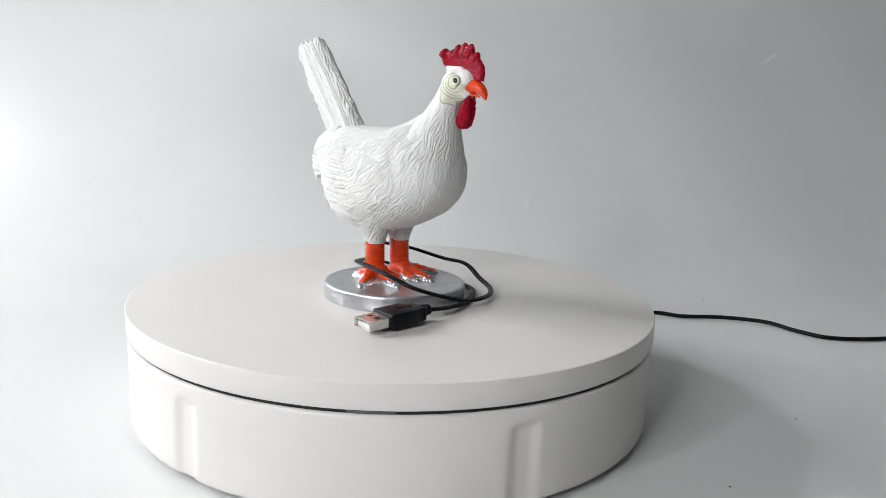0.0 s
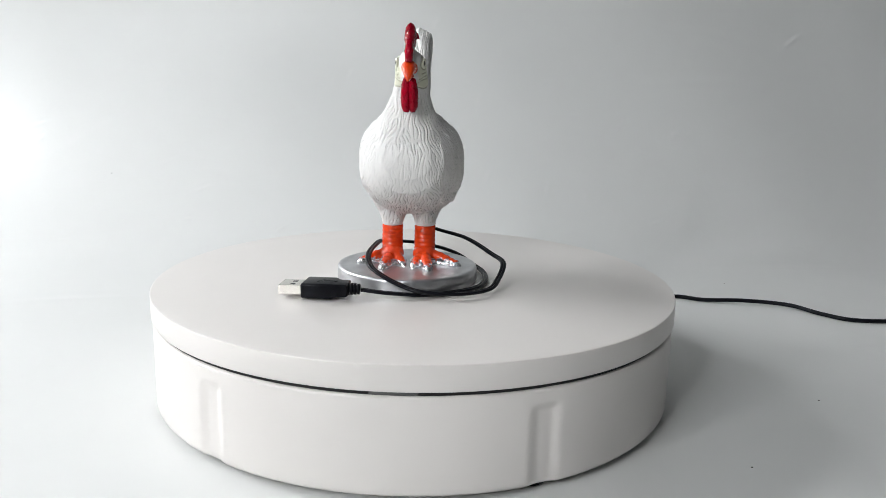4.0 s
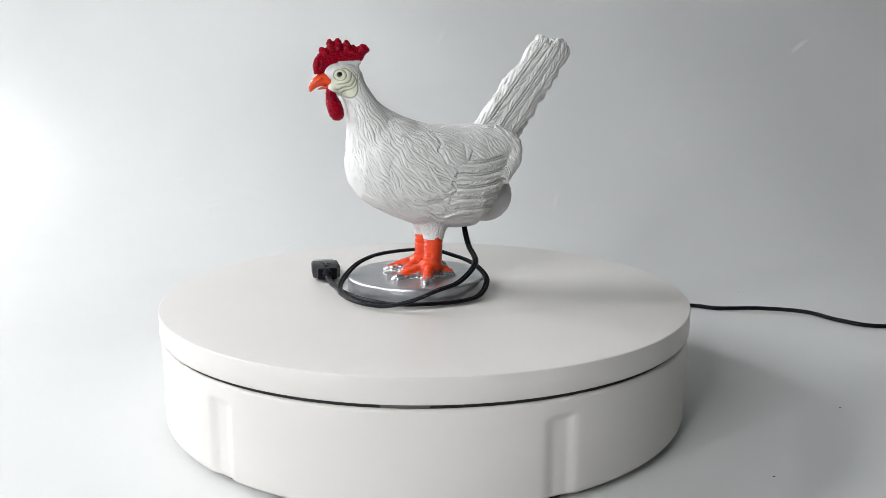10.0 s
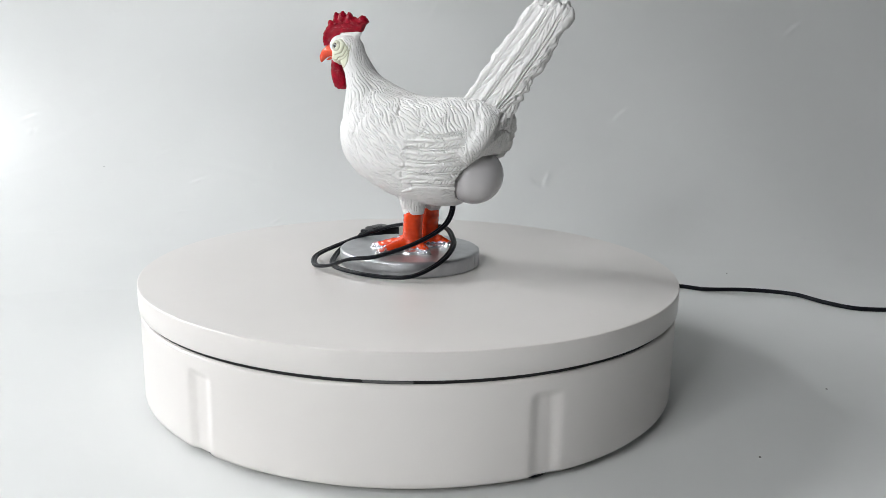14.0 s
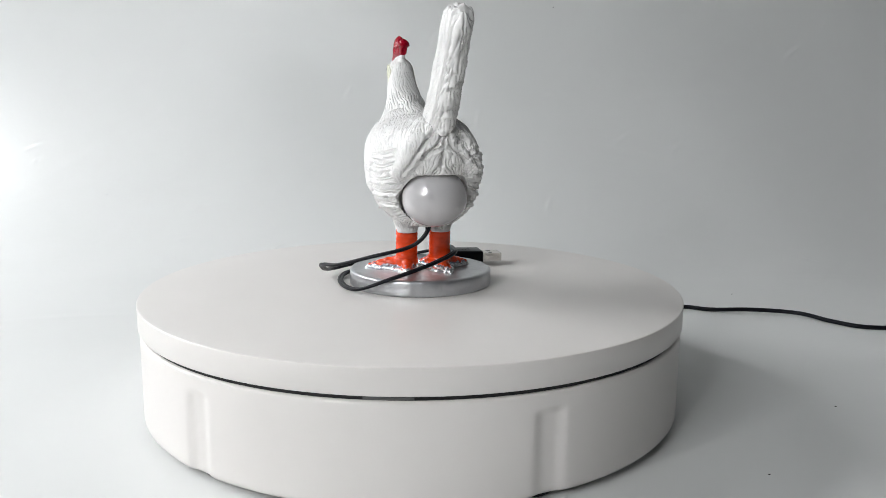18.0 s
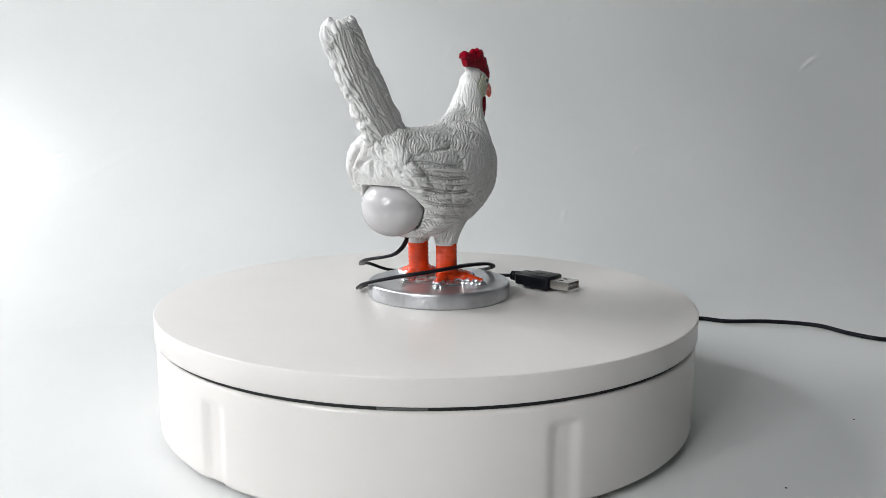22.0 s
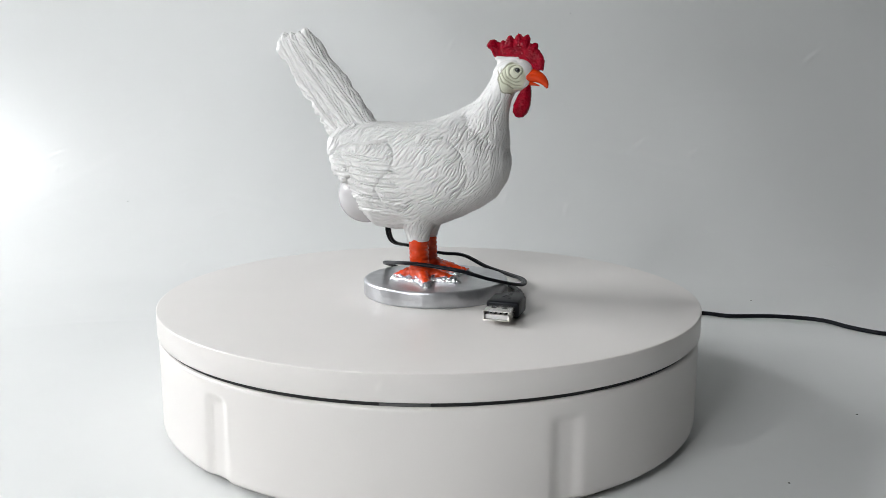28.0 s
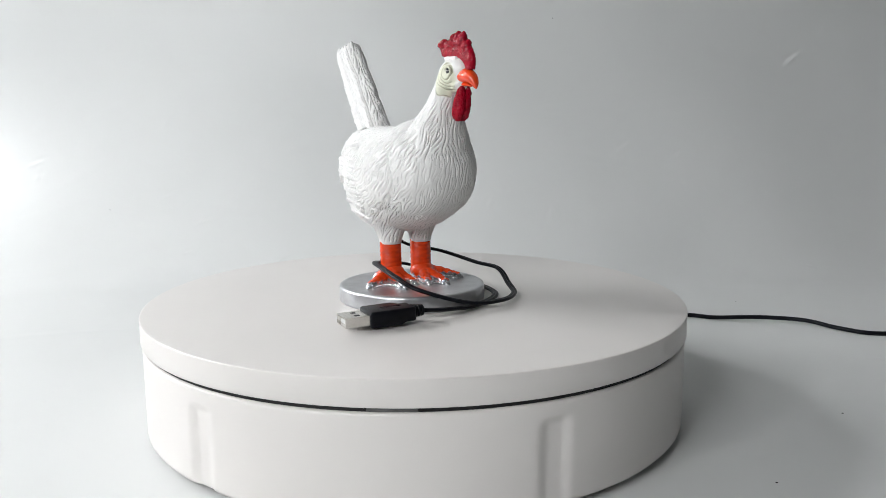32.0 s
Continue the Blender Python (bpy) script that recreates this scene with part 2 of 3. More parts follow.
def backdrop():
    """A vinyl sheet that lies on the table and sweeps up behind it, with small creases."""
    y0, r = 0.29, 0.25
    ylen = 0.91
    along = np.concatenate([np.linspace(0, 0.35, 12)[:-1], np.arange(0.35, 1.62, 0.0021), np.linspace(1.62, 1.85, 30)[:-1], np.linspace(1.85, 2.3, 12)])
    yy, zz = np.empty_like(along), np.empty_like(along)
    for k, s in enumerate(along):
        if s <= ylen:
            yy[k], zz[k] = -0.62 + s, 0.0
        elif s <= ylen + r * math.pi / 2:
            a = (s - ylen) / r
            yy[k], zz[k] = y0 + r * math.sin(a), r - r * math.cos(a)
        else:
            yy[k], zz[k] = y0 + r, r + s - ylen - r * math.pi / 2
    xs = np.concatenate([np.linspace(-1.4, -0.62, 14)[:-1], np.arange(-0.60, 0.74, 0.0021), np.linspace(0.74, 1.4, 14)])
    X, S = np.meshgrid(xs, along, indexing="ij")
    Y, Z = np.broadcast_to(yy, X.shape).copy(), np.broadcast_to(zz, X.shape).copy()
    ang = np.clip((S - ylen) / r, 0, math.pi / 2)
    ny, nz = -np.sin(ang), np.cos(ang)
    up = np.clip((S - 0.75) / 0.3, 0, 1)
    h = 0.0016 * up * (np.sin(X * 9 + 2.2 * np.sin(S * 5)) * np.sin(S * 11 + 1.3 * np.sin(X * 6)) + 0.5 * np.sin(X * 23 + S * 17 + 2 * np.sin(S * 9)))
    rng = random.Random(11)
    faint = [(rng.uniform(-0.55, 0.7), rng.uniform(0.95, 1.55), rng.uniform(0.004, 0.009), rng.uniform(0.35, 0.9), rng.uniform(20, 100)) for _ in range(26)]
    folds = [(rng.uniform(-0.55, 0.7), rng.uniform(0.9, 1.55), rng.uniform(0.03, 0.10), rng.uniform(0.15, 0.4), rng.uniform(-20, 70)) for _ in range(18)]
    for cx, cs, size, deep, turn in CREASES + faint + folds:
        c, s = math.cos(radians(turn)), math.sin(radians(turn))
        u, v = (X - cx) * c + (S - cs) * s, -(X - cx) * s + (S - cs) * c
        v = v + 0.07 * u * u / size
        small = size < 0.02
        wide = 0.0019 if small else 0.0055
        h = h + (0.00065 if small else 0.0006) * deep * (np.exp(-((u / size) ** 2) - (v / wide) ** 2) - 0.6 * np.exp(-(((u - 0.002) / size) ** 2) - ((v - 2.1 * wide) / (1.4 * wide)) ** 2))
    Y, Z = Y + ny * h, Z + nz * h + TABLE
    n, m = X.shape
    idx = np.arange(n * m).reshape(n, m)
    faces = np.stack([idx[:-1, :-1], idx[1:, :-1], idx[1:, 1:], idx[:-1, 1:]], -1).reshape(-1, 4)
    me = bpy.data.meshes.new("backdrop")
    me.from_pydata(np.stack([X, Y, Z], -1).reshape(-1, 3).tolist(), [], faces.tolist())
    ob = put("backdrop", smooth(me), M_SHEET)
    so = ob.modifiers.new("thickness", "SOLIDIFY")
    so.thickness, so.offset = 0.0012, -1.0
    for cx, cs in SPECKS:
        i, k = int(np.argmin(np.abs(xs - cx))), int(np.argmin(np.abs(along - cs)))
        sp = part("speck", blob(bmesh.new(), (0, 0, 0), (0.0006, 0.0005, 0.0003), u=10, v=6), M_DARK, ob, "tiny dark speck of dirt")
        sp.location, sp.rotation_euler = (X[i, k], Y[i, k], Z[i, k]), (float(ang[i, k]), 0, 0)
    return tagged(ob, "pale grey vinyl backdrop sheet swept up behind the table", "backdrop", kind="structure")


def box(name, lo, hi, material, parent=None, bevel=0.0, **tags):
    bm = bmesh.new()
    c, s = [(a + b) / 2 for a, b in zip(lo, hi)], [b - a for a, b in zip(lo, hi)]
    bmesh.ops.create_cube(bm, size=1, matrix=Matrix.Translation(c) @ Matrix.Diagonal((*s, 1)))
    if bevel:
        bmesh.ops.bevel(bm, geom=bm.edges[:], offset=bevel, segments=3, profile=0.5, affect="EDGES")
    ob = put(name, mesh_from(bm, name), material, parent)
    return tagged(ob, **tags)


backdrop()
FLOOR = -0.76
box("floor", (-2, -2.2, FLOOR - 0.05), (2.2, 1.2, FLOOR), M_WOOD, label="plain brown board floor of the room", category="floor", kind="structure")
box("ceiling", (-2, -2.2, 1.75), (2.2, 1.2, 1.85), M_ROOM, label="plain pale ceiling of the room", category="ceiling", kind="structure")
box("wall_back", (-2, 1.2, FLOOR), (2.2, 1.3, 1.75), M_ROOM, label="plain pale room wall behind the backdrop", category="wall", kind="structure")
box("wall_front", (-2, -2.3, FLOOR), (2.2, -2.2, 1.75), M_ROOM, label="plain pale room wall behind the camera", category="wall", kind="structure")
box("wall_west", (-2.1, -2.2, FLOOR), (-2, 1.2, 1.75), M_ROOM, label="plain pale room wall beside the lamps", category="wall", kind="structure")
box("wall_east", (2.2, -2.2, FLOOR), (2.3, 1.2, 1.75), M_ROOM, label="plain pale room wall beyond the table", category="wall", kind="structure")
desk = empty("table", pose(0, 0, FLOOR), label="plain wooden table under the backdrop sheet", category="table")
box("tabletop", (-1.4, -0.62, 0.722), (1.4, 0.62, 0.755), M_WOOD, desk, 0.002)
for px in (-1.33, 1.33):
    for py in (-0.55, 0.55):
        box("leg", (px - 0.03, py - 0.03, 0), (px + 0.03, py + 0.03, 0.722), M_WOOD, desk, 0.002)


def ring_lamp(eye, target, glowing, label, stand, size=1.0):
    lamp = empty("ring_lamp", pose(eye[0], eye[1], stand), label=label, category="lamp", group="ring lamps")
    m = Matrix.Translation((0, 0, eye[2] - stand)) @ look((0, 0, 0), Vector(target) - Vector(eye)) @ Matrix.Scale(size, 4)
    ob = part("diffuser", lathe([(0.158, 0.0), (0.160, -0.004), (0.188, -0.004), (0.190, 0.0), (0.158, 0.0)], 64), glowing, lamp, "lit white ring diffuser")
    ob.matrix_local = m
    ob = part("housing", lathe([(0.152, 0.001), (0.196, 0.001), (0.196, 0.018), (0.152, 0.018), (0.152, 0.001)], 64), M_DARK, lamp)
    ob.matrix_local = m
    part("pole", tube(bmesh.new(), [(0, 0, 0.02), (0, 0, eye[2] - stand - 0.2 * size)], 0.011, 12), M_DARK, lamp)
    part("foot_plate", lathe([(0, 0), (0.13, 0), (0.13, 0.012), (0.02, 0.03), (0, 0.03)], 32), M_DARK, lamp)


ring_lamp(KEY_EYE, (0.0, 0.02, 0.06), M_KEY, "lit ring lamp on a black stand standing on the sheet", TABLE + 0.0005, KEY_SIZE)
ring_lamp(FRONT_EYE, (0.0, 0.0, 0.08), M_FRONT, "lit ring lamp on a black stand before the table", FLOOR)

# ---- turntable ----
R_TOP, R_BASE = 0.1400, 0.1393
NOTCHES = [-66.6, -128.4, 172, 113, 53, -7]


def step(e0, e1, v):
    u = min(1.0, max(0.0, (v - e0) / (e1 - e0)))
    return u * u * (3 - 2 * u)


def turntable():
    tt = empty("turntable", pose(0, 0, 0), label="round white plastic motorised display turntable", category="turntable")

    def dent(r, z, a):
        if r < 0.13:
            return r
        deg = math.degrees(a)
        near = min(abs((deg - n + 180) % 360 - 180) for n in NOTCHES)
        across = near / 57.3 * R_BASE
        return r - 0.0013 * (1 - step(0.0024, 0.0086, across)) * (1 - step(0.0330, 0.0378, z))

    prof = [(0, 0.0), (0.1362, 0.0), (0.1384, 0.0004), (R_BASE, 0.0014)]
    prof += [(R_BASE, z / 1000) for z in (3, 8, 14, 20, 26, 31, 33.2, 34, 34.6, 35.2, 35.8, 36.4, 37, 37.6, 38.4, 41)]
    prof += [(R_BASE, 0.0421), (0.1391, 0.0427), (0.1386, 0.0431), (0.1378, 0.0433), (0, 0.0433)]
    part("base_housing", lathe(prof, 720, dent), M_TABLE, tt)
    # near-black ring in the slit: the gap's shade is put into its colour
    part("gap_shade_ring", lathe([(0, 0.0425), (0.1377, 0.0425), (0.1377, 0.0458), (0, 0.0455)], 128), M_DARK, tt, "near-black ring standing for the shade in the gap")
    rim = [(0.1374 * math.cos(radians(d)), 0.1374 * math.sin(radians(d)), 0.0442) for d in np.linspace(-97, -89, 12)]
    part("spacer", tube(bmesh.new(), rim, 0.0009, 8), M_SPACER, tt, "grey plastic spacer inside the gap")
    for n in NOTCHES:
        bm = lathe([(0, 0), (0.009, 0), (0.0098, 0.0006), (0.0098, 0.0038), (0, 0.0038)], 24)
        ob = part("foot", bm, M_DARK, tt, "black rubber foot")
        ob.location = (0.1245 * math.cos(radians(n)), 0.1245 * math.sin(radians(n)), TABLE)
    e = [(0.0, 0.0453), (0.1391, 0.0453), (0.1398, 0.0455), (R_TOP, 0.0459)]
    for k in range(7):
        a = math.pi / 2 * k / 6
        e.append((R_TOP - 0.0006 + 0.0006 * math.cos(a), TOP - 0.0006 + 0.0006 * math.sin(a)))
    e += [(0.10, TOP), (0.05, TOP), (0, TOP)]
    platter = part("platter", lathe(e, 360), M_TABLE, tt)
    cord = [(0.10, 0.09, 0.010), (0.135, 0.13, 0.006), (0.170, 0.168, 0.0016), (0.208, 0.179, 0.0016), (0.227, 0.169, 0.0020), (0.258, 0.164, 0.0032), (0.288, 0.152, 0.0036), (0.304, 0.134, 0.0024), (0.324, 0.121, 0.0016), (0.367, 0.123, 0.0016), (0.45, 0.15, 0.0016), (0.6, 0.13, 0.0016)]
    pts = spline([(x, y, z + TABLE) for x, y, z in cord], 110)
    part("power_cord", tube(bmesh.new(), pts, 0.0016, 12), M_BLACK, tt, "black power cord lying on the sheet")
    return platter


platter = turntable()

# ---- the hen lamp ----
MM = 0.001
hen = empty("hen_lamp", pose(0, 0, TOP, 0, 0, SPIN0), label="white painted resin hen figure lamp on a silver base", category="lamp")
YC = -3.0
YH = YC + 1.6          # the head is carried a little to the hen's left


def oval(z0, z1):
    return (z0 + z1) / 2, (z1 - z0) / 2


# how the carved feathers lie: place on one flank, then their way
FLOW = [(40, 5, 118, -5, 2, -8), (34, 8, 104, -3.5, 2.5, -9), (43, 0, 95, 0, 0, -10), (22, 0, 97, -8, 0, -5), (24, 16, 88, -3.5, 4, -8), (44, 0, 75, 0, 0, -10), (35, 15, 72, -2.5, 2, -9),
        (30, 8, 48, -8, 0, -5), (10, 5, 38, -10, 0, -2), (14, 25, 80, -6, 2, -7.5), (8, 28, 68, -7.5, 0, -6.5), (20, 24, 60, -6, 0, -7), (5, 26, 50, -9, -1, -3), (-5, 0, 91, -10, 1, 0), (-10, 18, 86, -8, 4, -5),
        (-25, 20, 84, -6.5, 4, -7), (-38, 16, 82, -5, 3, -8), (-50, 8, 78, -4, 2, -9), (-15, 22, 43, -10, 0, -0.5), (-28, 22, 47, -10, 0, 1), (-3, 11, 34, 0, 0, -10), (-48, 0, 70, 0, 2, -9)]


def body_way(v):
    q = np.array((v.x, abs(v.y - YC), v.z))
    w = 1 / (((SPOTS - q) ** 2).sum(1) + 8) ** 1.5
    d = Vector((w[:, None] * WAYS).sum(0))
    if v.y < YC:
        d.y = -d.y
    level = v.z + 0.10 * (v.x + 25)
    if (-50 if v.y < YC else -39) < v.x < -10 and 45 < level < 70.5 and abs(v.y - YC) > 11:
        f = (level - 44) / 6.2
        d = Vector((-1, 0, 0.8 if f - math.floor(f) > 0.5 else -0.8))
    return d


SPOTS = np.array([r[:3] for r in FLOW], float)
WAYS = np.array([r[3:] for r in FLOW], float) / np.linalg.norm([r[3:] for r in FLOW], axis=1)[:, None]


def carve(p, no, keep_off, way, gap, lengths, radius, sway, seeds, seed=7):
    """How deep each point of the skin lies in the grooves between carved feather strokes, 0 to 1. All in millimetres."""
    from mathutils import kdtree
    tree = kdtree.KDTree(len(p))
    for i, v in enumerate(p):
        tree.insert(v, i)
    tree.balance()
    rng = random.Random(seed)
    deep = np.zeros(len(p))
    taken = {}

    def crowded(v, own, near=1.0):
        c = tuple(int(u // gap) for u in v)
        for a in (-1, 0, 1):
            for b in (-1, 0, 1):
                for d in (-1, 0, 1):
                    for u, who in taken.get((c[0] + a, c[1] + b, c[2] + d), ()):
                        if who != own and (u[0] - v[0]) ** 2 + (u[1] - v[1]) ** 2 + (u[2] - v[2]) ** 2 < (near * gap) ** 2:
                            return True
        return False

    order = list(range(len(p)))
    rng.shuffle(order)
    for own, i in enumerate(order[:seeds]):
        v = Vector(p[i])
        if keep_off[i] > 0.3 or crowded(v, own):
            continue
        bend, ph, full = rng.uniform(-0.12, 0.12), rng.uniform(0, 6.28), rng.uniform(0.35, 1.0) ** 0.7
        n = int(rng.uniform(*lengths) / 0.5)
        trail = []
        for k in range(n):
            _, j, _ = tree.find(v)
            if keep_off[j] > 0.5:
                break
            nv = Vector(no[j])
            d = way(v)
            d -= nv * d.dot(nv)
            d.normalize()
            wave = noise.noise(v * 0.16) * 1.6 * sway
            d = (d + nv.cross(d) * (wave + 0.35 * sway * math.sin(k * 0.5 / 10.0 * 6.28 + ph) + bend)).normalized()
            v = v + d * 0.5
            _, j, _ = tree.find(v)
            off = (v - Vector(p[j])).dot(nv)
            v = v - nv * off
            if crowded(v, own, 0.62):
                break
            trail.append(v)
        if len(trail) < 4:
            continue
        for k, v in enumerate(trail):
            taken.setdefault(tuple(int(u // gap) for u in v), []).append((tuple(v), own))
            depth = full * math.sin(math.pi * (k + 1) / (len(trail) + 1)) ** 0.6
            wide = radius * (0.65 + 0.35 * depth)
            for _, m, far in tree.find_range(v, wide):
                deep[m] = max(deep[m], depth * (1 - (far / wide) ** 1.3))
    return deep


LEGS = (-13.6, 4.4)
# deep cracks round the folded wings: side (1 the hen's own left), then points along x and up
CRACKS = [(1, ((-20, 77), (-17, 72), (-11, 69.5), (-10, 64), (-8, 61), (-9.5, 57), (-7.4, 53.5), (-6, 48))), (1, ((-1, 86), (-2.3, 81), (-0.5, 77), (-3, 73.5), (-4.5, 71), (-10, 68.5))),
          (-1, ((-16, 80.5), (-12, 75), (-13, 67), (-20, 60), (-21, 54), (-15, 47))), (-1, ((-50, 72), (-42, 77), (-30, 79), (-16, 80)))]
# creases of the rump: across, up
RUMP = [((2, 92), (5, 84), (10, 76), (15, 68), (18, 62)), ((-3, 90), (-6, 84), (-10, 77), (-16, 70), (-19, 63)), ((0, 84), (3, 77), (9, 71)), ((-1, 83), (-5, 75), (-11, 69)), ((0, 82), (-0.5, 74), (1, 67)), ((-8, 73), (0, 75), (7, 73))]


def near(a, b, points, wide, wobble):
    """1 on a wavering line through points, falling to 0 at its edges."""
    line = spline([(u, v, 0) for u, v in points], 60)[:, :2]
    d = np.full(len(a), 9.0)
    some = (a > line[:, 0].min() - 4) & (a < line[:, 0].max() + 4) & (b > line[:, 1].min() - 4) & (b < line[:, 1].max() + 4)
    pa, pb = a[some] + wobble[some], b[some] - 0.7 * wobble[some]
    d[some] = np.sqrt(np.min((pa[:, None] - line[None, :, 0]) ** 2 + (pb[:, None] - line[None, :, 1]) ** 2, axis=1))
    return np.clip(1 - d / wide, 0, 1)


def hen_body():
    bm = bmesh.new()
    rows = [(-52.5, 74, 82, 5), (-50, 67, 86, 11.5), (-46, 61, 88, 16.5), (-40, 52, 89, 20.2), (-33, 39.5, 90, 23.2), (-26, 34.6, 90, 25.2), (-16, 33.6, 89.7, 26.8), (-4, 34.5, 90, 27.5),
            (8, 37, 91, 27.2), (18, 41, 92, 25.8), (28, 46, 90, 23.0), (36, 51.5, 86, 18.2), (41, 59, 80, 12), (43, 66, 73, 5)]
    loft(bm, [((x * MM, YC * MM, oval(a, b)[0] * MM), w * MM, oval(a, b)[1] * MM, (0, 1), 0.92 if x < -30 or x > 34 else 0.82) for x, a, b, w in rows], 56)
    neck = [(20, 66, 17, 20), (24.5, 78, 18, 20), (27.5, 86, 14.6, 16.2), (30.6, 94, 11, 11.8), (34, 101, 8.9, 9.2), (37, 106, 8.2, 8.2), (40, 111, 8, 7.6), (42, 115, 8, 7.2)]
    loft(bm, [((x * MM, YC * MM, z * MM), w * MM, a * MM, (1, 0), 0.97) for x, z, a, w in neck], 40)
    blob(bm, (42.4 * MM, YC * MM, 113.0 * MM), (9.4 * MM, 7.6 * MM, 8.4 * MM))
    # brow and cheek reach forward to the beak and the comb
    blob(bm, (47.4 * MM, YC * MM, 115.6 * MM), (6.4 * MM, 5.6 * MM, 5.6 * MM), (0, 20, 0))
    blob(bm, (47.2 * MM, YC * MM, 109.4 * MM), (5.2 * MM, 5.2 * MM, 4.2 * MM))
    tube(bm, spline([(46, YC, 119.5), (40, YC, 120.5), (36.5, YC, 121.4), (34.2, YC, 122.0)], 8) * MM, [r * MM for r in np.linspace(3.2, 1.1, 8)], 14)
    for y in LEGS:
        tube(bm, [(-3 * MM, y * MM, z * MM) for z in (50, 43, 37, 32.0, 28.8)], [r * MM for r in (14.5, 11.8, 8.4, 6.3, 5.6)], 24)
    blob(bm, (-44 * MM, YC * MM, 80 * MM), (10 * MM, 12 * MM, 9 * MM))
    blob(bm, (13 * MM, YC * MM, 83.5 * MM), (18 * MM, 19 * MM, 9.8 * MM), (0, -16, 0))
    for y in (-1, 1):
        tube(bm, spline([(-36, YC + 6 * y, 84), (-45, YC + 9 * y, 79), (-44, YC + 14 * y, 71), (-37, YC + 19 * y, 61)], 9) * MM, [r * MM for r in (6, 6.5, 6.8, 6.8, 6.6, 6.2, 5.8, 5.2, 4.4)], 16)
    nape = spline([(32.6, YC, 98), (24.6, YC, 90.8), (12.2, YC, 84.8), (0, YC, 81.2)], 12)
    tube(bm, nape * MM, [r * MM for r in np.interp(np.linspace(0, 1, 12), [0, 0.35, 1], [7.6, 9.0, 9.2])], 20)
    tube(bm, spline([(42.5, YC, 115.5), (38.5, YC, 118), (37.2, YC, 119.6), (36.4, YC, 121.2)], 8) * MM, [r * MM for r in np.linspace(5.4, 1.4, 8)], 16)
    me = fused(bm, "body", 0.00031, 11)
    co, no = coords(me)
    p = co / MM
    q = p.copy()
    q[:, 1] -= YC
    w1, w2 = bumps(p, 0.055, 3.1), bumps(p, 0.16, 8.2)
    h = np.zeros(len(p))
    side = np.clip((np.abs(q[:, 1]) - 9) / 6, 0, 1)
    x, z = p[:, 0], p[:, 2] + 0.10 * (p[:, 0] + 25)

    def soft(v, a, b):
        u = np.clip((v - a) / (b - a), 0, 1)
        return u * u * (3 - 2 * u)

    # folded wing: long overlapping quills behind a round shoulder
    edge = -8 + 3.0 * np.sin(z * 0.9) + 2.0 * w2
    wing = side * soft(x - np.where(q[:, 1] < 0, -48.0, -38.5), -2.5, 3) * (1 - soft(x, edge - 0.6, edge + 0.6)) * soft(z, 43.5, 45) * (1 - soft(z + 2 * w2, np.interp(x, [-26, -14], [73.5, 70.0]), np.interp(x, [-26, -14], [75.5, 72.0])))
    v = (z - 44) / 6.2 + 0.3 * w1
    fv = v - np.floor(v)
    quill = 1.0 * (1 - fv) * soft(fv, 0.0, 0.14) - 1.7 * np.clip(1 - np.abs(np.abs(fv - 0.52) - 0.085) / 0.085, 0, 1)
    smooth_spots = np.maximum.reduce([0 * wing, (p[:, 2] > 119.5) * 1.0, (p[:, 2] < 30.5) * 1.0])
    cut = carve(p, no, smooth_spots, body_way, 1.2, (9, 24), 0.55, 0.5, 70000)
    calm = 1 - 0.6 * soft(x, 18, 34) * (1 - soft(p[:, 2], 70, 84)) + 0.45 * w1 - 0.4 * soft(p[:, 2], 86, 90) * (1 - soft(x, 10, 16)) - 0.7 * soft(p[:, 2], 94, 106)
    h = -1.3 * calm * cut * (1 - 0.3 * wing) + wing * (0.1 + quill) + 0.25 * (w1 + 0.5 * w2)
    patch = ((x - 5) / 19.5) ** 2 + ((p[:, 2] - 68.5 + 0.25 * (x - 5)) / 19) ** 2 + 0.12 * w2
    h += 0.75 * side * (1 - soft(patch + 0.25 * w1, 0.50, 1.10)) * (1 - wing) * (1 - soft(p[:, 2], 80, 88))
    # the round shoulder stands proud of a groove, and cracks part the feather groups
    h -= 0.5 * side * (1 - wing) * np.clip(1 - np.abs(patch + 0.25 * w1 - 1.05) / 0.09, 0, 1) * (1 - soft(p[:, 2], 78, 84))
    split = np.zeros(len(p))
    shake = 0.9 * w2 + 0.5 * bumps(p, 0.5, 4.4)
    for hand, points in CRACKS:
        on = (q[:, 1] * hand > 6) * 1.0
        split = np.maximum(split, on * near(x, p[:, 2], points, 1.0, shake))
    rump = 1 - soft(x, -46, -36)
    for points in RUMP:
        split = np.maximum(split, rump * near(q[:, 1], p[:, 2], points, 1.5, 1.6 * shake) * 1.5)
    h = h * (1 - 0.45 * rump) - 1.9 * split * (0.4 + 0.6 * np.clip(0.5 + 1.5 * w1, 0, 1)) + rump * 0.6 * shake
    # the face stays smoother, with ring wrinkles round the eye
    face = np.clip(1.2 - np.sqrt(((x - 43.6) / 6.0) ** 2 + ((p[:, 2] - 111.2) / 6.6) ** 2) + 0.25 * w2, 0, 0.2) / 0.2
    face *= (np.abs(q[:, 1]) > 2.5) * (p[:, 2] > 102)
    rr = np.sqrt((x - 46.2) ** 2 + (p[:, 2] - 115.2) ** 2)
    back = np.clip((47.5 - x + 0.25 * (115 - p[:, 2])) / 2, 0, 1) * np.clip((117.5 - p[:, 2]) / 3, 0, 1)
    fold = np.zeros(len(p))
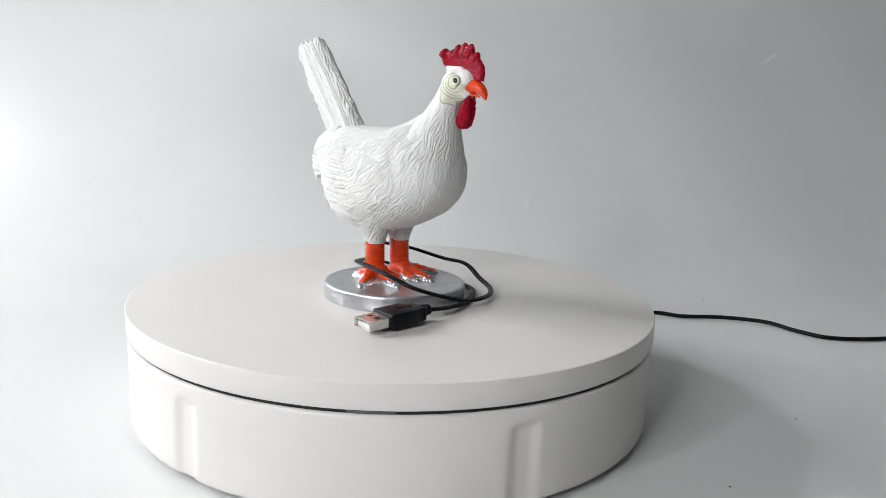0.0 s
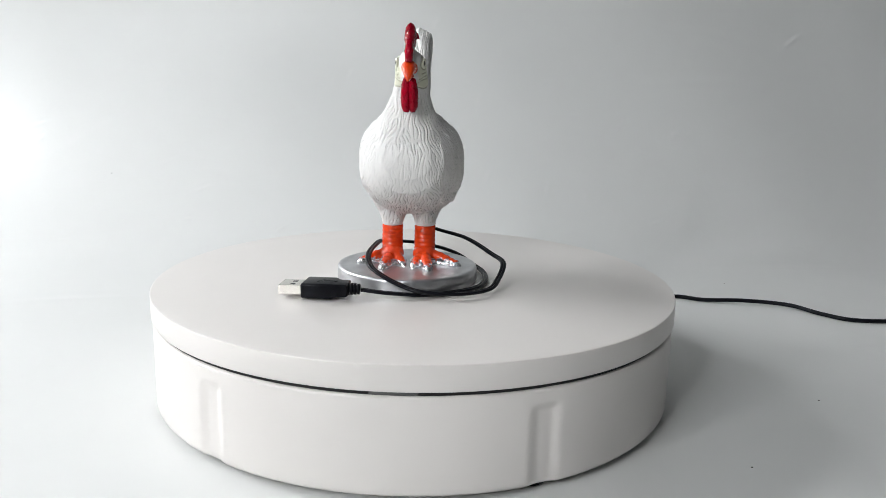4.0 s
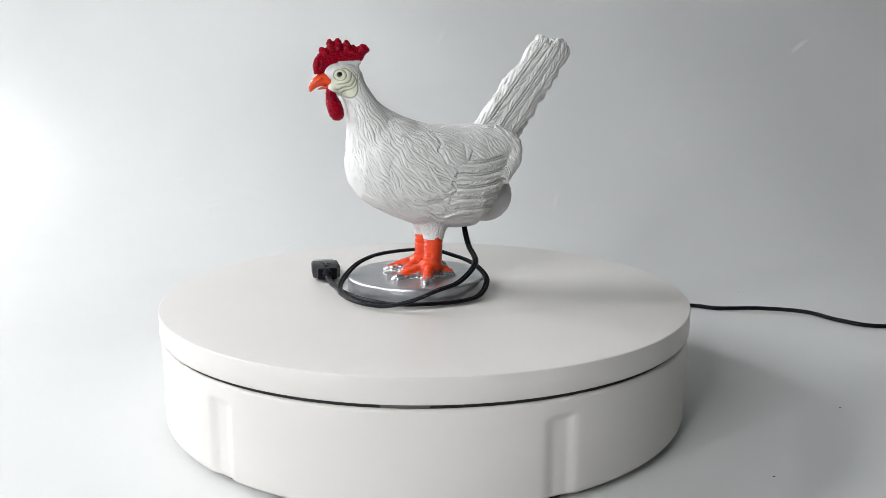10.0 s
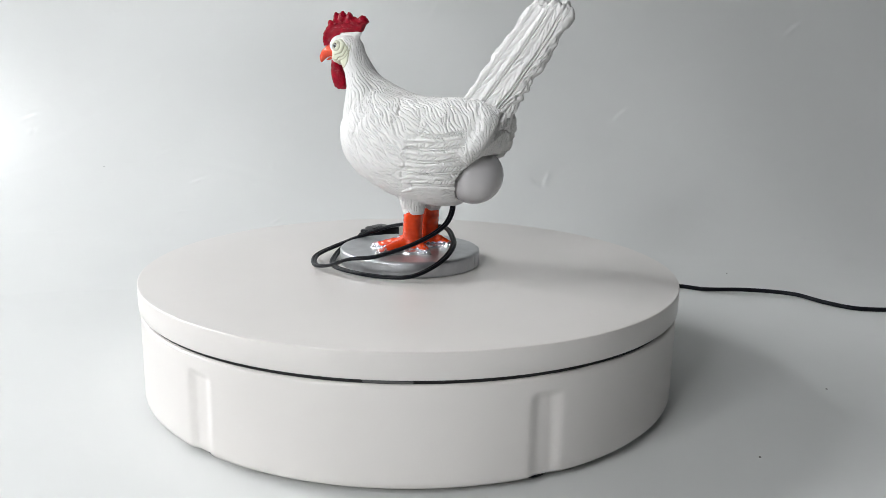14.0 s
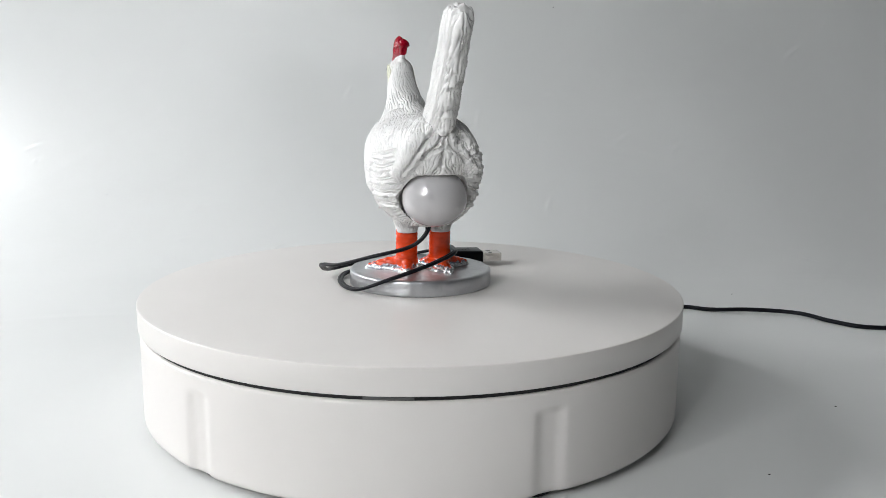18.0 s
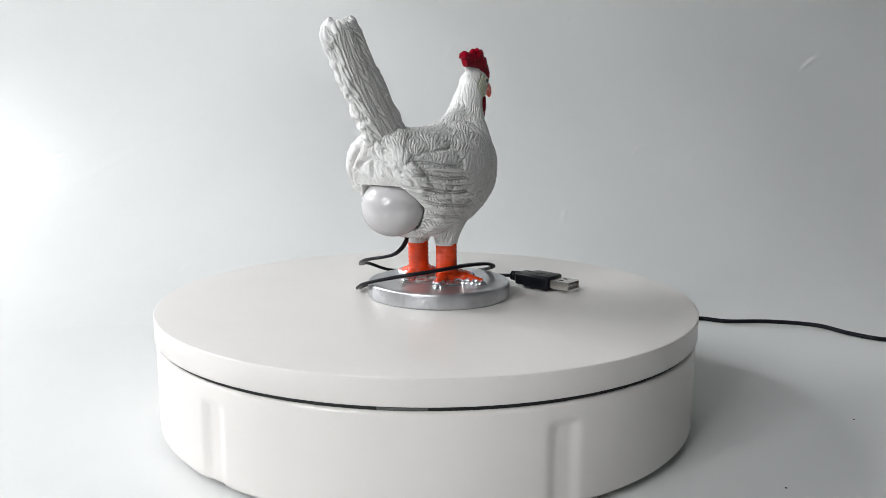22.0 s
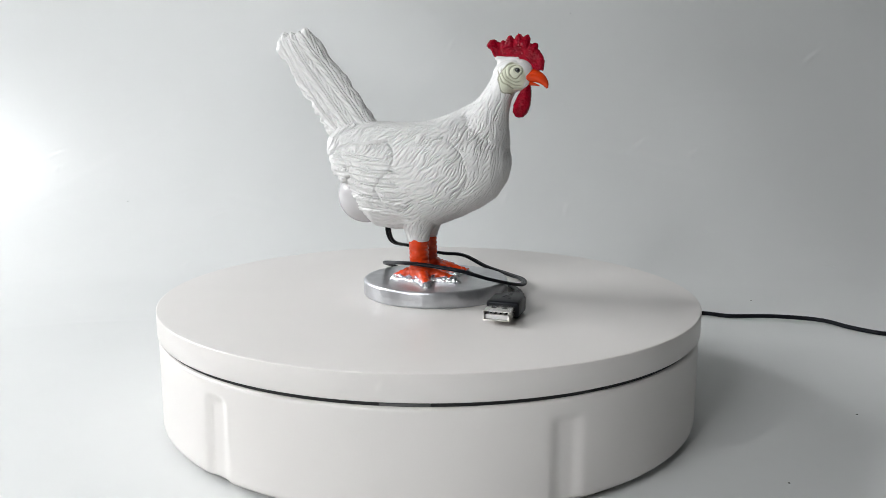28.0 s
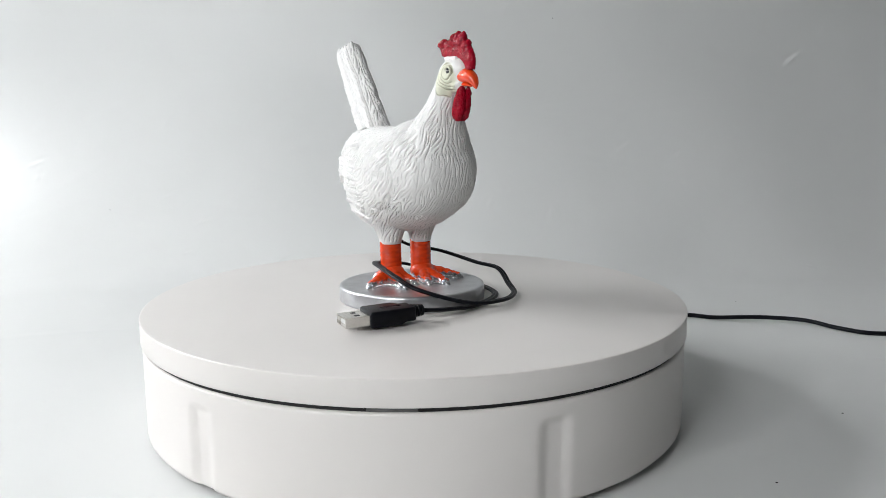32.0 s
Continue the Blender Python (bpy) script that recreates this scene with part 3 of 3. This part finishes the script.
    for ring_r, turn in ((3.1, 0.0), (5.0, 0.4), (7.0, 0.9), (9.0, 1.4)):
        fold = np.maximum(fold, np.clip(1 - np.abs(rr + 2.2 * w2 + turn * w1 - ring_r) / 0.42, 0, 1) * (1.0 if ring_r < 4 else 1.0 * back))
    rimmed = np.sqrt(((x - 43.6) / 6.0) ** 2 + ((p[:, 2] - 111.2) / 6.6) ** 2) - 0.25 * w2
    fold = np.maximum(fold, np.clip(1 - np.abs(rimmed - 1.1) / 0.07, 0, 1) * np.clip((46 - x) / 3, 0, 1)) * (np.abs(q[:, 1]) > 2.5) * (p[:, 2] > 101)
    h = h * (1 - face) + face * 0.12 * w2 - 0.55 * fold
    sock = 1 - soft(p[:, 2], 29.5, 32)
    h = h * (1 - sock)
    p = p + no * h[:, None]
    # the mouth round the bulb: the skin stops at a slanting rim
    rim = np.where(p[:, 2] < 51, -30.5, np.interp(p[:, 2], [51, 62.0, 63.2], [-30.5, -44.5, -60.0]))
    away = np.sqrt((p[:, 1] + 2.7) ** 2 + (p[:, 2] - 51) ** 2)
    rim = rim - 1.1 * np.clip(away - 15.8, 0, 40)
    cut_off = p[:, 0] < rim
    p[:, 0] = np.maximum(p[:, 0], rim)
    # a dark seam stays open between bulb and rim
    seat = ((p[:, 1] + 2.7) / 17.0) ** 2 + ((p[:, 2] - 50.6) / 15.3) ** 2
    p[:, 0] += np.where(cut_off, 4.0 * (1 - soft(seat, 0.94, 1.0)), 0.0)
    p[:, 1] += (YH - YC) * soft(p[:, 2], 86, 108) * soft(p[:, 0], 5, 25)
    set_coords(me, p * MM)
    at = me.attributes.new("face", "FLOAT", "POINT")
    at.data.foreach_set("value", face.astype(np.float32))
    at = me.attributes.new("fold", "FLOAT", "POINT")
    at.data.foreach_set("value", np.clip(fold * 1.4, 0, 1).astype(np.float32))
    smooth(me)
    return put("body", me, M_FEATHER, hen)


def feather_paint():
    m = mat("white_feather_paint", (0.665, 0.66, 0.652), rough=0.5, vary=0.03, scale=150, bump=0.25, bscale=1400, dist=0.0003)
    N, L = m.node_tree.nodes, m.node_tree.links
    p = N["Principled BSDF"]
    base = p.inputs["Base Color"].links[0].from_socket
    at = N.new("ShaderNodeAttribute")
    at.attribute_name = "face"
    mx = N.new("ShaderNodeMix")
    mx.data_type = "RGBA"
    L.new(at.outputs["Fac"], mx.inputs["Factor"])
    L.new(base, mx.inputs["A"])
    mx.inputs["B"].default_value = (0.58, 0.59, 0.47, 1)
    # a darker olive colours the wrinkles of the face
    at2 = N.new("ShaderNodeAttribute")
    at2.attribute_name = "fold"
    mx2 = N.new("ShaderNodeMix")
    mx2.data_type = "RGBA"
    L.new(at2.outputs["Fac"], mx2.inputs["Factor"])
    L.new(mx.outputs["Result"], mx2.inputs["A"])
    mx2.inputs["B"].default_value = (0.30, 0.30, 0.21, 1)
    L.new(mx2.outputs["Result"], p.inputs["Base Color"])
    return m


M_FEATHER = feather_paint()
hen_body()


def hen_tail():
    bm = bmesh.new()
    d, p = np.array((-0.611, 0.791)), np.array((0.791, 0.611))
    rows = []
    for along, c, half, wy in ((76, 20.5, 11, 7.5), (88, 20.6, 11.6, 7.2), (100, 20.2, 12.4, 6.4), (115, 20.8, 12.0, 5.8), (130, 21.2, 11.4, 5.6), (142, 21.4, 11.3, 5.8), (147, 21.2, 11.0, 5.8), (149.2, 20.6, 11.0, 5.4), (150.2, 20.3, 9.8, 4.6)):
        x, z = d * along + p * c
        rows.append(((x * MM, YC * MM, z * MM), 0.94 * wy * MM, half * MM, (0.791, 0.611), 0.9))
    loft(bm, rows, 48)
    me = fused(bm, "tail", 0.00034, 6)
    co, no = coords(me)
    q = co / MM
    a = q[:, 0] * d[0] + q[:, 2] * d[1]
    c = q[:, 0] * p[0] + q[:, 2] * p[1]
    w = bumps(q, 0.07, 5.0)
    v = (c - 9.5) / 7.6 + 0.10 * w
    fv = v - np.floor(v)
    mid = np.abs(fv - 0.5)
    flank = np.clip((np.abs(q[:, 1] - YC) - 2.5) / 2, 0, 1)

    def tail_way(u):
        cc = ((u.x * p[0] + u.z * p[1]) - 9.5) / 7.6
        lean = 0.30 if (cc - math.floor(cc)) > 0.5 else -0.30
        return Vector((d[0] + lean * p[0], 0, d[1] + lean * p[1]))

    cut = carve(q, no, (a > 151) * 1.0, tail_way, 1.45, (8, 18), 0.6, 0.2, 22000, 3)
    tuft = bumps(q, 0.13, 9.0)
    h = 1.0 * (1 - 2 * mid) ** 0.6 - (0.88 + 0.5 * (1 - flank)) * cut + 0.35 * w + 1.1 * tuft * (1 - 0.6 * flank) + 0.2 * np.sin(a * 2 * np.pi / 8 + 2.5 * w) * np.clip((14 - c) / 4, 0, 1)
    h -= np.clip((149 - a) / 5, 0, 1) * flank * 1.9 * np.clip(1 - np.abs(mid - 0.08) / 0.075, 0, 1)
    # ragged barb ends along the hind edge and lumps on the narrow faces
    fine = bumps(q, 0.33, 6.0)
    hind = np.clip((15 - c) / 4, 0, 1)
    h += hind * (0.35 * np.abs(np.sin(a * math.pi / 6.5 + 3.0 * w)) + 0.7 * fine) + 0.5 * fine * (1 - flank)
    end = np.clip((a - 150) / 3, 0, 1)
    h += end * (0.5 * tuft + 0.9 * fine)
    # the tips end level, the hind ones as high as the fore ones
    rise = 8.6 * np.interp(c, [8, 11, 16, 25], [0.0, 0.6, 0.75, 0.0]) * np.clip((a - 126) / 24, 0, 1) ** 1.5 + 2.2 * fine * np.clip((a - 144) / 5, 0, 1)
    co = co + rise[:, None] * MM * np.array((0.08, 0, 0.97))
    set_coords(me, co + no * (h * MM)[:, None])
    return put("tail", smooth(me), M_WHITE, hen)


hen_tail()


def hen_head_parts():
    # comb: a thick blade with pointed teeth
    bm = bmesh.new()
    foot = spline([(55.4, 0, 115.2), (52.6, 0, 118.6), (48, 0, 121.4), (42, 0, 123.0), (33.6, 0, 123.6)], 26)
    teeth = ((57.6, 123.6, 1.5), (55.0, 130.0, 1.7), (50.6, 134.2, 1.9), (46.0, 134.8, 2.0), (41.6, 134.0, 1.9), (37.6, 131.6, 1.6), (33.4, 132.2, 2.2))
    crest = spline([(56.8, 0, 116.5), (57.4, 0, 121.6), (53.6, 0, 127.0), (48, 0, 129.8), (42, 0, 129.6), (36.5, 0, 129.0), (32.6, 0, 129.6), (31.0, 0, 127.4)], 26)
    crest[:, 2] -= 0.8
    for k in range(6):
        f = (k + 0.5) / 6
        line = foot * (1 - f) + crest * f
        tube(bm, [(x * MM, YH * MM, z * MM) for x, _, z in line], [1.75 * MM] * 26, 12)
    for x, z, r in teeth:
        z -= 1.3
        m = int(np.argmin((crest[:, 0] - x) ** 2 + (crest[:, 2] - z) ** 2))
        a, b = Vector((crest[m][0], YH, crest[m][2])), Vector((x, YH, z))
        a = a - (b - a).normalized() * 2.0
        tube(bm, [a.lerp(b, k) * MM for k in (0, 0.4, 0.75, 1)], [r * w * MM for w in (1.5, 1.35, 0.95, 0.35)], 12)
    me = fused(bm, "comb", 0.0003, 4)
    co, no = coords(me)
    set_coords(me, co + no * ((0.15 * bumps(co, 600) + 0.30 * bumps(co, 1300, 2)) * MM)[:, None])
    put("comb", smooth(me), M_RED, hen, "dark red grainy comb with pointed teeth")
    for y in (-1.5, 1.5):
        bm = bmesh.new()
        rows = [((50.4, 108.2), 1.4, 1.6), ((49.9, 105.2), 2.1, 2.6), ((48.9, 102.0), 2.5, 3.6), ((48.1, 98.8), 2.6, 4.2), ((47.6, 96.0), 2.4, 4.0), ((47.4, 93.8), 1.9, 3.1), ((47.4, 92.4), 0.9, 1.5)]
        loft(bm, [((x * MM, (YH + y) * MM, z * MM), wy * MM, wu * MM, (1, 0.12), 1.0) for (x, z), wy, wu in rows], 24)
        me = fused(bm, "wattle", 0.0003, 4)
        co, no = coords(me)
        set_coords(me, co + no * ((0.2 * bumps(co, 600, y) + 0.32 * bumps(co, 1500, y)) * MM)[:, None])
        put("wattle", smooth(me), M_RED, hen, "dark red grainy wattle")
    bm = bmesh.new()
    pts = spline([(50.2, YH, 112.8), (53.4, YH, 113.0), (56.8, YH, 111.8), (59.4, YH, 109.4), (60.6, YH, 106.6)], 16) * MM
    tube(bm, pts, [r * MM for r in np.interp(np.linspace(0, 1, 16), [0, 0.3, 0.6, 0.85, 1], [4.0, 3.6, 2.7, 1.6, 0.4])], 20, 0.9)
    me = fused(bm, "beak", 0.0003, 3)
    co, no = coords(me)
    nostril = np.exp(-((co[:, 0] / MM - 54.2) / 1.1) ** 2 - ((co[:, 2] / MM - 113.6) / 0.5) ** 2)
    set_coords(me, co - no * (0.5 * nostril * MM)[:, None])
    beak = put("beak", smooth(me), M_ORANGE, hen, "orange hooked beak")
    bm = tube(bmesh.new(), spline([(49.6, YH, 109.2), (53.2, YH, 108.9), (56.8, YH, 107.9)], 10) * MM, [r * MM for r in np.linspace(3.0, 0.6, 10)], 18, 0.5)
    put("lower_beak", smooth(fused(bm, "lower_beak", 0.0003, 2)), M_ORANGE, beak)
    for sgn in (-1, 1):
        y = YH + sgn * 5.9
        eye = part("eye", blob(bmesh.new(), (46.2 * MM, y * MM, 115.2 * MM), (1.5 * MM, 1.35 * MM, 1.5 * MM), u=20, v=14), M_EYE, hen, "glossy black eye in a pale ring")
        ring = [(46.2 * MM + 1.95 * MM * math.cos(a), (y + sgn * (0.5 - 0.35 * math.cos(a))) * MM, 115.2 * MM + 1.85 * MM * math.sin(a)) for a in np.linspace(0, 2 * math.pi, 25)]
        part("eye_ring", tube(bmesh.new(), ring, 0.6 * MM, 10), M_CREAM, eye)


hen_head_parts()


def hen_feet():
    tips = {LEGS[0]: ((6, -30.5), (18.5, -16.5), (11, -6.5), (-15.5, -16)), LEGS[1]: ((14.5, -0.5), (19.5, 7.5), (7, 23.0), (-13, 6))}
    for y, ends in tips.items():
        bm = bmesh.new()
        zs = np.linspace(30.2 if y < 0 else 30.8, 12, 60)
        tube(bm, [((-3.2 + 0.05 * (31 - z)) * MM, y * MM, z * MM) for z in zs], [(5.0 + 0.16 * abs(math.sin(z * math.pi / 2.4))) * MM for z in zs], 36)
        for v in bm.verts:
            out = Vector((v.co.x + 0.0028, v.co.y - y * MM, 0))
            front = out.normalized().x if out.length > 0.001 else 0
            if front > 0.75:
                v.co.x += 0.0005 * (front - 0.75) / 0.25 * abs(math.sin(v.co.z / MM * math.pi / 2.4)) ** 0.5
            v.co.x, v.co.y = v.co.x - 0.06 * out.x, v.co.y + 0.13 * out.y
        leg = part("leg", bm, M_ORANGE, hen, "orange scaly leg")
        foot = bmesh.new()
        blob(foot, (-1 * MM, y * MM, 13 * MM), (7 * MM, 6.6 * MM, 5.2 * MM))
        skirt = bmesh.new()
        blob(skirt, (-1 * MM, y * MM, 8.4 * MM), (9 * MM, 8.4 * MM, 2.6 * MM))
        claws = []
        for tx, ty in ends:
            a = Vector((-2, y, 13))
            b = Vector((tx, ty, 9.0))
            pts = spline([a, a.lerp(b, 0.45) + Vector((0, 0, 0.6)), a.lerp(b, 0.8), b], 22) * MM
            tube(foot, pts, [(3.5 - 1.2 * k / 21 + 0.22 * math.sin(k * 1.6)) * MM for k in range(22)], 14)
            low = [(u, v, 0.0086) for u, v, _ in pts]
            tube(skirt, low, [(4.1 - 1.3 * k / 21 + 0.2 * math.sin(k * 2.3 + tx)) * MM for k in range(22)], 14, 0.75)
            w = (b - a).normalized()
            claws.append((b - w * 1.0, b + w * 2.4 + Vector((0, 0, -0.9))))
        me = fused(foot, "foot", 0.0005, 3)
        apron = fused(skirt, "silver_mound", 0.00045, 3)
        co, no = coords(apron)
        set_coords(apron, co + no * ((0.25 * bumps(co, 300, y) + 0.14 * bumps(co, 900, y)) * MM)[:, None])
        put("silver_mound", smooth(apron), M_LEAD, leg, "rough silver paint banked up under the toes")
        ft = put("foot", smooth(me), M_TOES, leg, "orange toes edged with silver paint")
        for a, b in claws:
            c = bmesh.new()
            tube(c, [Vector(a.lerp(b, k)) * MM for k in (0, 0.4, 0.8, 1)], [2.0 * MM, 1.7 * MM, 1.1 * MM, 0.4 * MM], 10)
            part("claw", c, M_LEAD, leg, "silver painted claw")


def toe_paint():
    m = mat("orange_silver_toes", (0.66, 0.046, 0.004), rough=0.24, vary=0.12, scale=250, bump=0.35, bscale=600, dist=0.0006, coat=0.2)
    N, L = m.node_tree.nodes, m.node_tree.links
    p = N["Principled BSDF"]
    base = p.inputs["Base Color"].links[0].from_socket
    tc = N.new("ShaderNodeTexCoord")
    sx = N.new("ShaderNodeSeparateXYZ")
    L.new(tc.outputs["Object"], sx.inputs["Vector"])
    nz = N.new("ShaderNodeTexNoise")
    nz.inputs["Scale"].default_value = 400
    L.new(tc.outputs["Object"], nz.inputs["Vector"])
    ad = N.new("ShaderNodeMath")
    ad.operation = "MULTIPLY_ADD"
    ad.inputs[1].default_value = -0.006
    L.new(nz.outputs["Fac"], ad.inputs[0])
    L.new(sx.outputs["Z"], ad.inputs[2])
    mr = N.new("ShaderNodeMapRange")
    mr.inputs["From Min"].default_value, mr.inputs["From Max"].default_value = 0.0076, 0.0085
    mr.inputs["To Min"].default_value, mr.inputs["To Max"].default_value = 1, 0
    L.new(ad.outputs["Value"], mr.inputs["Value"])
    mx = N.new("ShaderNodeMix")
    mx.data_type = "RGBA"
    L.new(mr.outputs["Result"], mx.inputs["Factor"])
    L.new(base, mx.inputs["A"])
    mx.inputs["B"].default_value = (0.6, 0.61, 0.63, 1)
    L.new(mx.outputs["Result"], p.inputs["Base Color"])
    L.new(mr.outputs["Result"], p.inputs["Metallic"])
    return m


M_TOES = toe_paint()
hen_feet()


def hen_base():
    prof = [(0, 0.0), (37.6, 0.0), (38.1, 0.4), (38.3, 1.2), (38.2, 7.0), (38.0, 7.7), (37.5, 8.15), (36.6, 8.35), (35.2, 8.2), (33, 8.0), (20, 8.1), (0, 8.1)]
    bm = lathe([(r * MM, z * MM) for r, z in prof], 300, lambda r, z, a: r * (1 - 0.012 * math.exp(-(((a - 3.22) / 0.02) ** 2)) + 0.005 * math.sin(3 * a + 1) + 0.0015 * math.sin(17 * a) + 0.001 * math.sin(41 * a + z * 900)))
    ob = part("base_disc", bm, M_SILVER, hen, "round silver painted base disc")
    ob.location = (4 * MM, -4.5 * MM, 0)
    bulb = bmesh.new()
    blob(bulb, (-35.0 * MM, -2.7 * MM, 50.6 * MM), (14.8 * MM, 16.1 * MM, 14.4 * MM), (0, 25, 0), 64, 40)
    part("egg_bulb", bulb, M_BULB, hen, "frosted egg-shaped light bulb, unlit")


hen_base()


def hen_cable():
    way = [(-22, -2, 40), (-23, -2, 32), (-22.5, 6, 24.5), (-19, 27, 19), (-5, 42, 13), (8, 48, 11), (22, 45, 5.5), (35, 39.5, 3), (47, 23, 3.4), (48.5, 2, 5), (36, -19, 11.5), (22, -24, 16), (2, -22.5, 18), (-9, -20, 18), (-16.5, -13, 16.5), (-26, 2, 13.5), (-28, 20, 8.5), (-20, 32, 3), (-8, 37.5, 1.8), (12, 38, 1.7), (30, 31, 1.7), (44.5, 8, 1.8), (50, -10, 3.5), (50.5, -24, 5)]
    pts = spline(way, 220)
    for k in (-1, 1):
        side = np.gradient(pts, axis=0)
        side = np.stack([-side[:, 1], side[:, 0], 0 * side[:, 0]], 1)
        side /= np.linalg.norm(side, axis=1)[:, None] + 1e-9
        part("cable", tube(bmesh.new(), (pts + side * 0.72 * k) * MM, 0.88 * MM, 10), M_BLACK, hen, "black twin-core cable")


hen_cable()


def rounded_box(size, bevel, center):
    bm = bmesh.new()
    bmesh.ops.create_cube(bm, size=1, matrix=Matrix.Translation(center) @ Matrix.Diagonal((*size, 1)))
    bmesh.ops.bevel(bm, geom=bm.edges[:], offset=bevel, segments=3, profile=0.5, affect="EDGES")
    return bm


def plug_body():
    bm = rounded_box((23 * MM, 15.6 * MM, 7.6 * MM), 1.2 * MM, (17.0 * MM, 0, 0))
    bmesh.ops.bisect_plane(bm, geom=bm.verts[:] + bm.edges[:] + bm.faces[:], plane_co=(10.5 * MM, 0, 0), plane_no=(1, 0, 0))
    bmesh.ops.bisect_plane(bm, geom=bm.verts[:] + bm.edges[:] + bm.faces[:], plane_co=(13.5 * MM, 0, 0), plane_no=(1, 0, 0))
    for v in bm.verts:
        if v.co.x < 12 * MM:
            v.co.y *= 0.72
            v.co.z *= 0.86
    return bm


def hen_plug():
    m = Matrix.Translation((0.0502, -0.0244, 0.0052)) @ pose(0, 0, 0, 0, 0, -94.5) @ pose(0, 0, 0, 0, 1.0, 0)
    plug = part("usb_plug", plug_body(), M_BLACK, hen, "black moulded plug with a metal tip")
    plug.matrix_local = m
    neck = bmesh.new()
    for k in range(4):
        tube(neck, [((0.2 + 1.7 * k) * MM, 0, 0), ((1.3 + 1.7 * k) * MM, 0, 0)], (2.7 + 0.2 * k) * MM, 16)
    tube(neck, [(0, 0, 0), (8 * MM, 0, 0)], 2.0 * MM, 16)
    part("strain_relief", neck, M_BLACK, plug)
    shell = bmesh.new()
    w, h, t, l = 6.0, 2.25, 0.35, 12.0
    for lo, hi in (((28, -w, h - t), (28 + l, w, h)), ((28, -w, -h), (28 + l, w, -h + t)), ((28, -w, -h + t), (28 + l, -w + t, h - t)), ((28, w - t, -h + t), (28 + l, w, h - t))):
        c, s = [(a + b) / 2 * MM for a, b in zip(lo, hi)], [(b - a) * MM for a, b in zip(lo, hi)]
        bmesh.ops.create_cube(shell, size=1, matrix=Matrix.Translation(c) @ Matrix.Diagonal((*s, 1)))
    put("metal_shell", mesh_from(shell, "metal_shell"), M_METAL, plug, "bright nickel plug shell")
    tongue = bmesh.new()
    bmesh.ops.create_cube(tongue, size=1, matrix=Matrix.Translation((32.8 * MM, 0, -0.85 * MM)) @ Matrix.Diagonal((11 * MM, 10.8 * MM, 1.9 * MM, 1)))
    for y in (-3.6, -1.2, 1.2, 3.6):
        pin = bmesh.new()
        bmesh.ops.create_cube(pin, size=1, matrix=Matrix.Translation((33.6 * MM, y * MM, 0.15 * MM)) @ Matrix.Diagonal((8 * MM, 1.1 * MM, 0.3 * MM, 1)))
        put("contact", mesh_from(pin, "contact"), M_METAL, plug)
    put("tongue", mesh_from(tongue, "tongue"), M_WHITE, plug, "white plastic contact tongue")
    for x, y, lx, ly in ((16.5, 0, 9.5, 0.7), (12.2, 0, 1.8, 1.8), (20.5, 1.6, 1.5, 1.5), (18.2, -1.5, 1.4, 1.4), (18.6, 0.8, 0.6, 1.8), (16.3, -0.8, 0.6, 1.8)):
        mark = bmesh.new()
        bmesh.ops.create_cube(mark, size=1, matrix=Matrix.Translation((x * MM, y * MM, 3.8 * MM)) @ Matrix.Diagonal((lx * MM, ly * MM, 0.3 * MM, 1)))
        put("embossed_mark", mesh_from(mark, "embossed_mark"), M_BLACK, plug)
    # thin near-black slabs on the uncut shell stand for two shaded latch holes
    for y in (-2.6, 2.6):
        hole = bmesh.new()
        bmesh.ops.create_cube(hole, size=1, matrix=Matrix.Translation((33.5 * MM, y * MM, h * MM)) @ Matrix.Diagonal((2.4 * MM, 2.1 * MM, 0.12 * MM, 1)))
        put("latch_hole_shade", mesh_from(hole, "latch_hole_shade"), M_DARK, plug)


hen_plug()


def motions():
    ticks = [float(k) for k in range(33)]
    walk(hen, [(t, pose(0, 0, TOP, 0, 0, SPIN0 + SPIN * t)) for t in ticks])
    walk(platter, [(t, pose(0, 0, 0, 0, 0, SPIN * t)) for t in ticks])


motions()
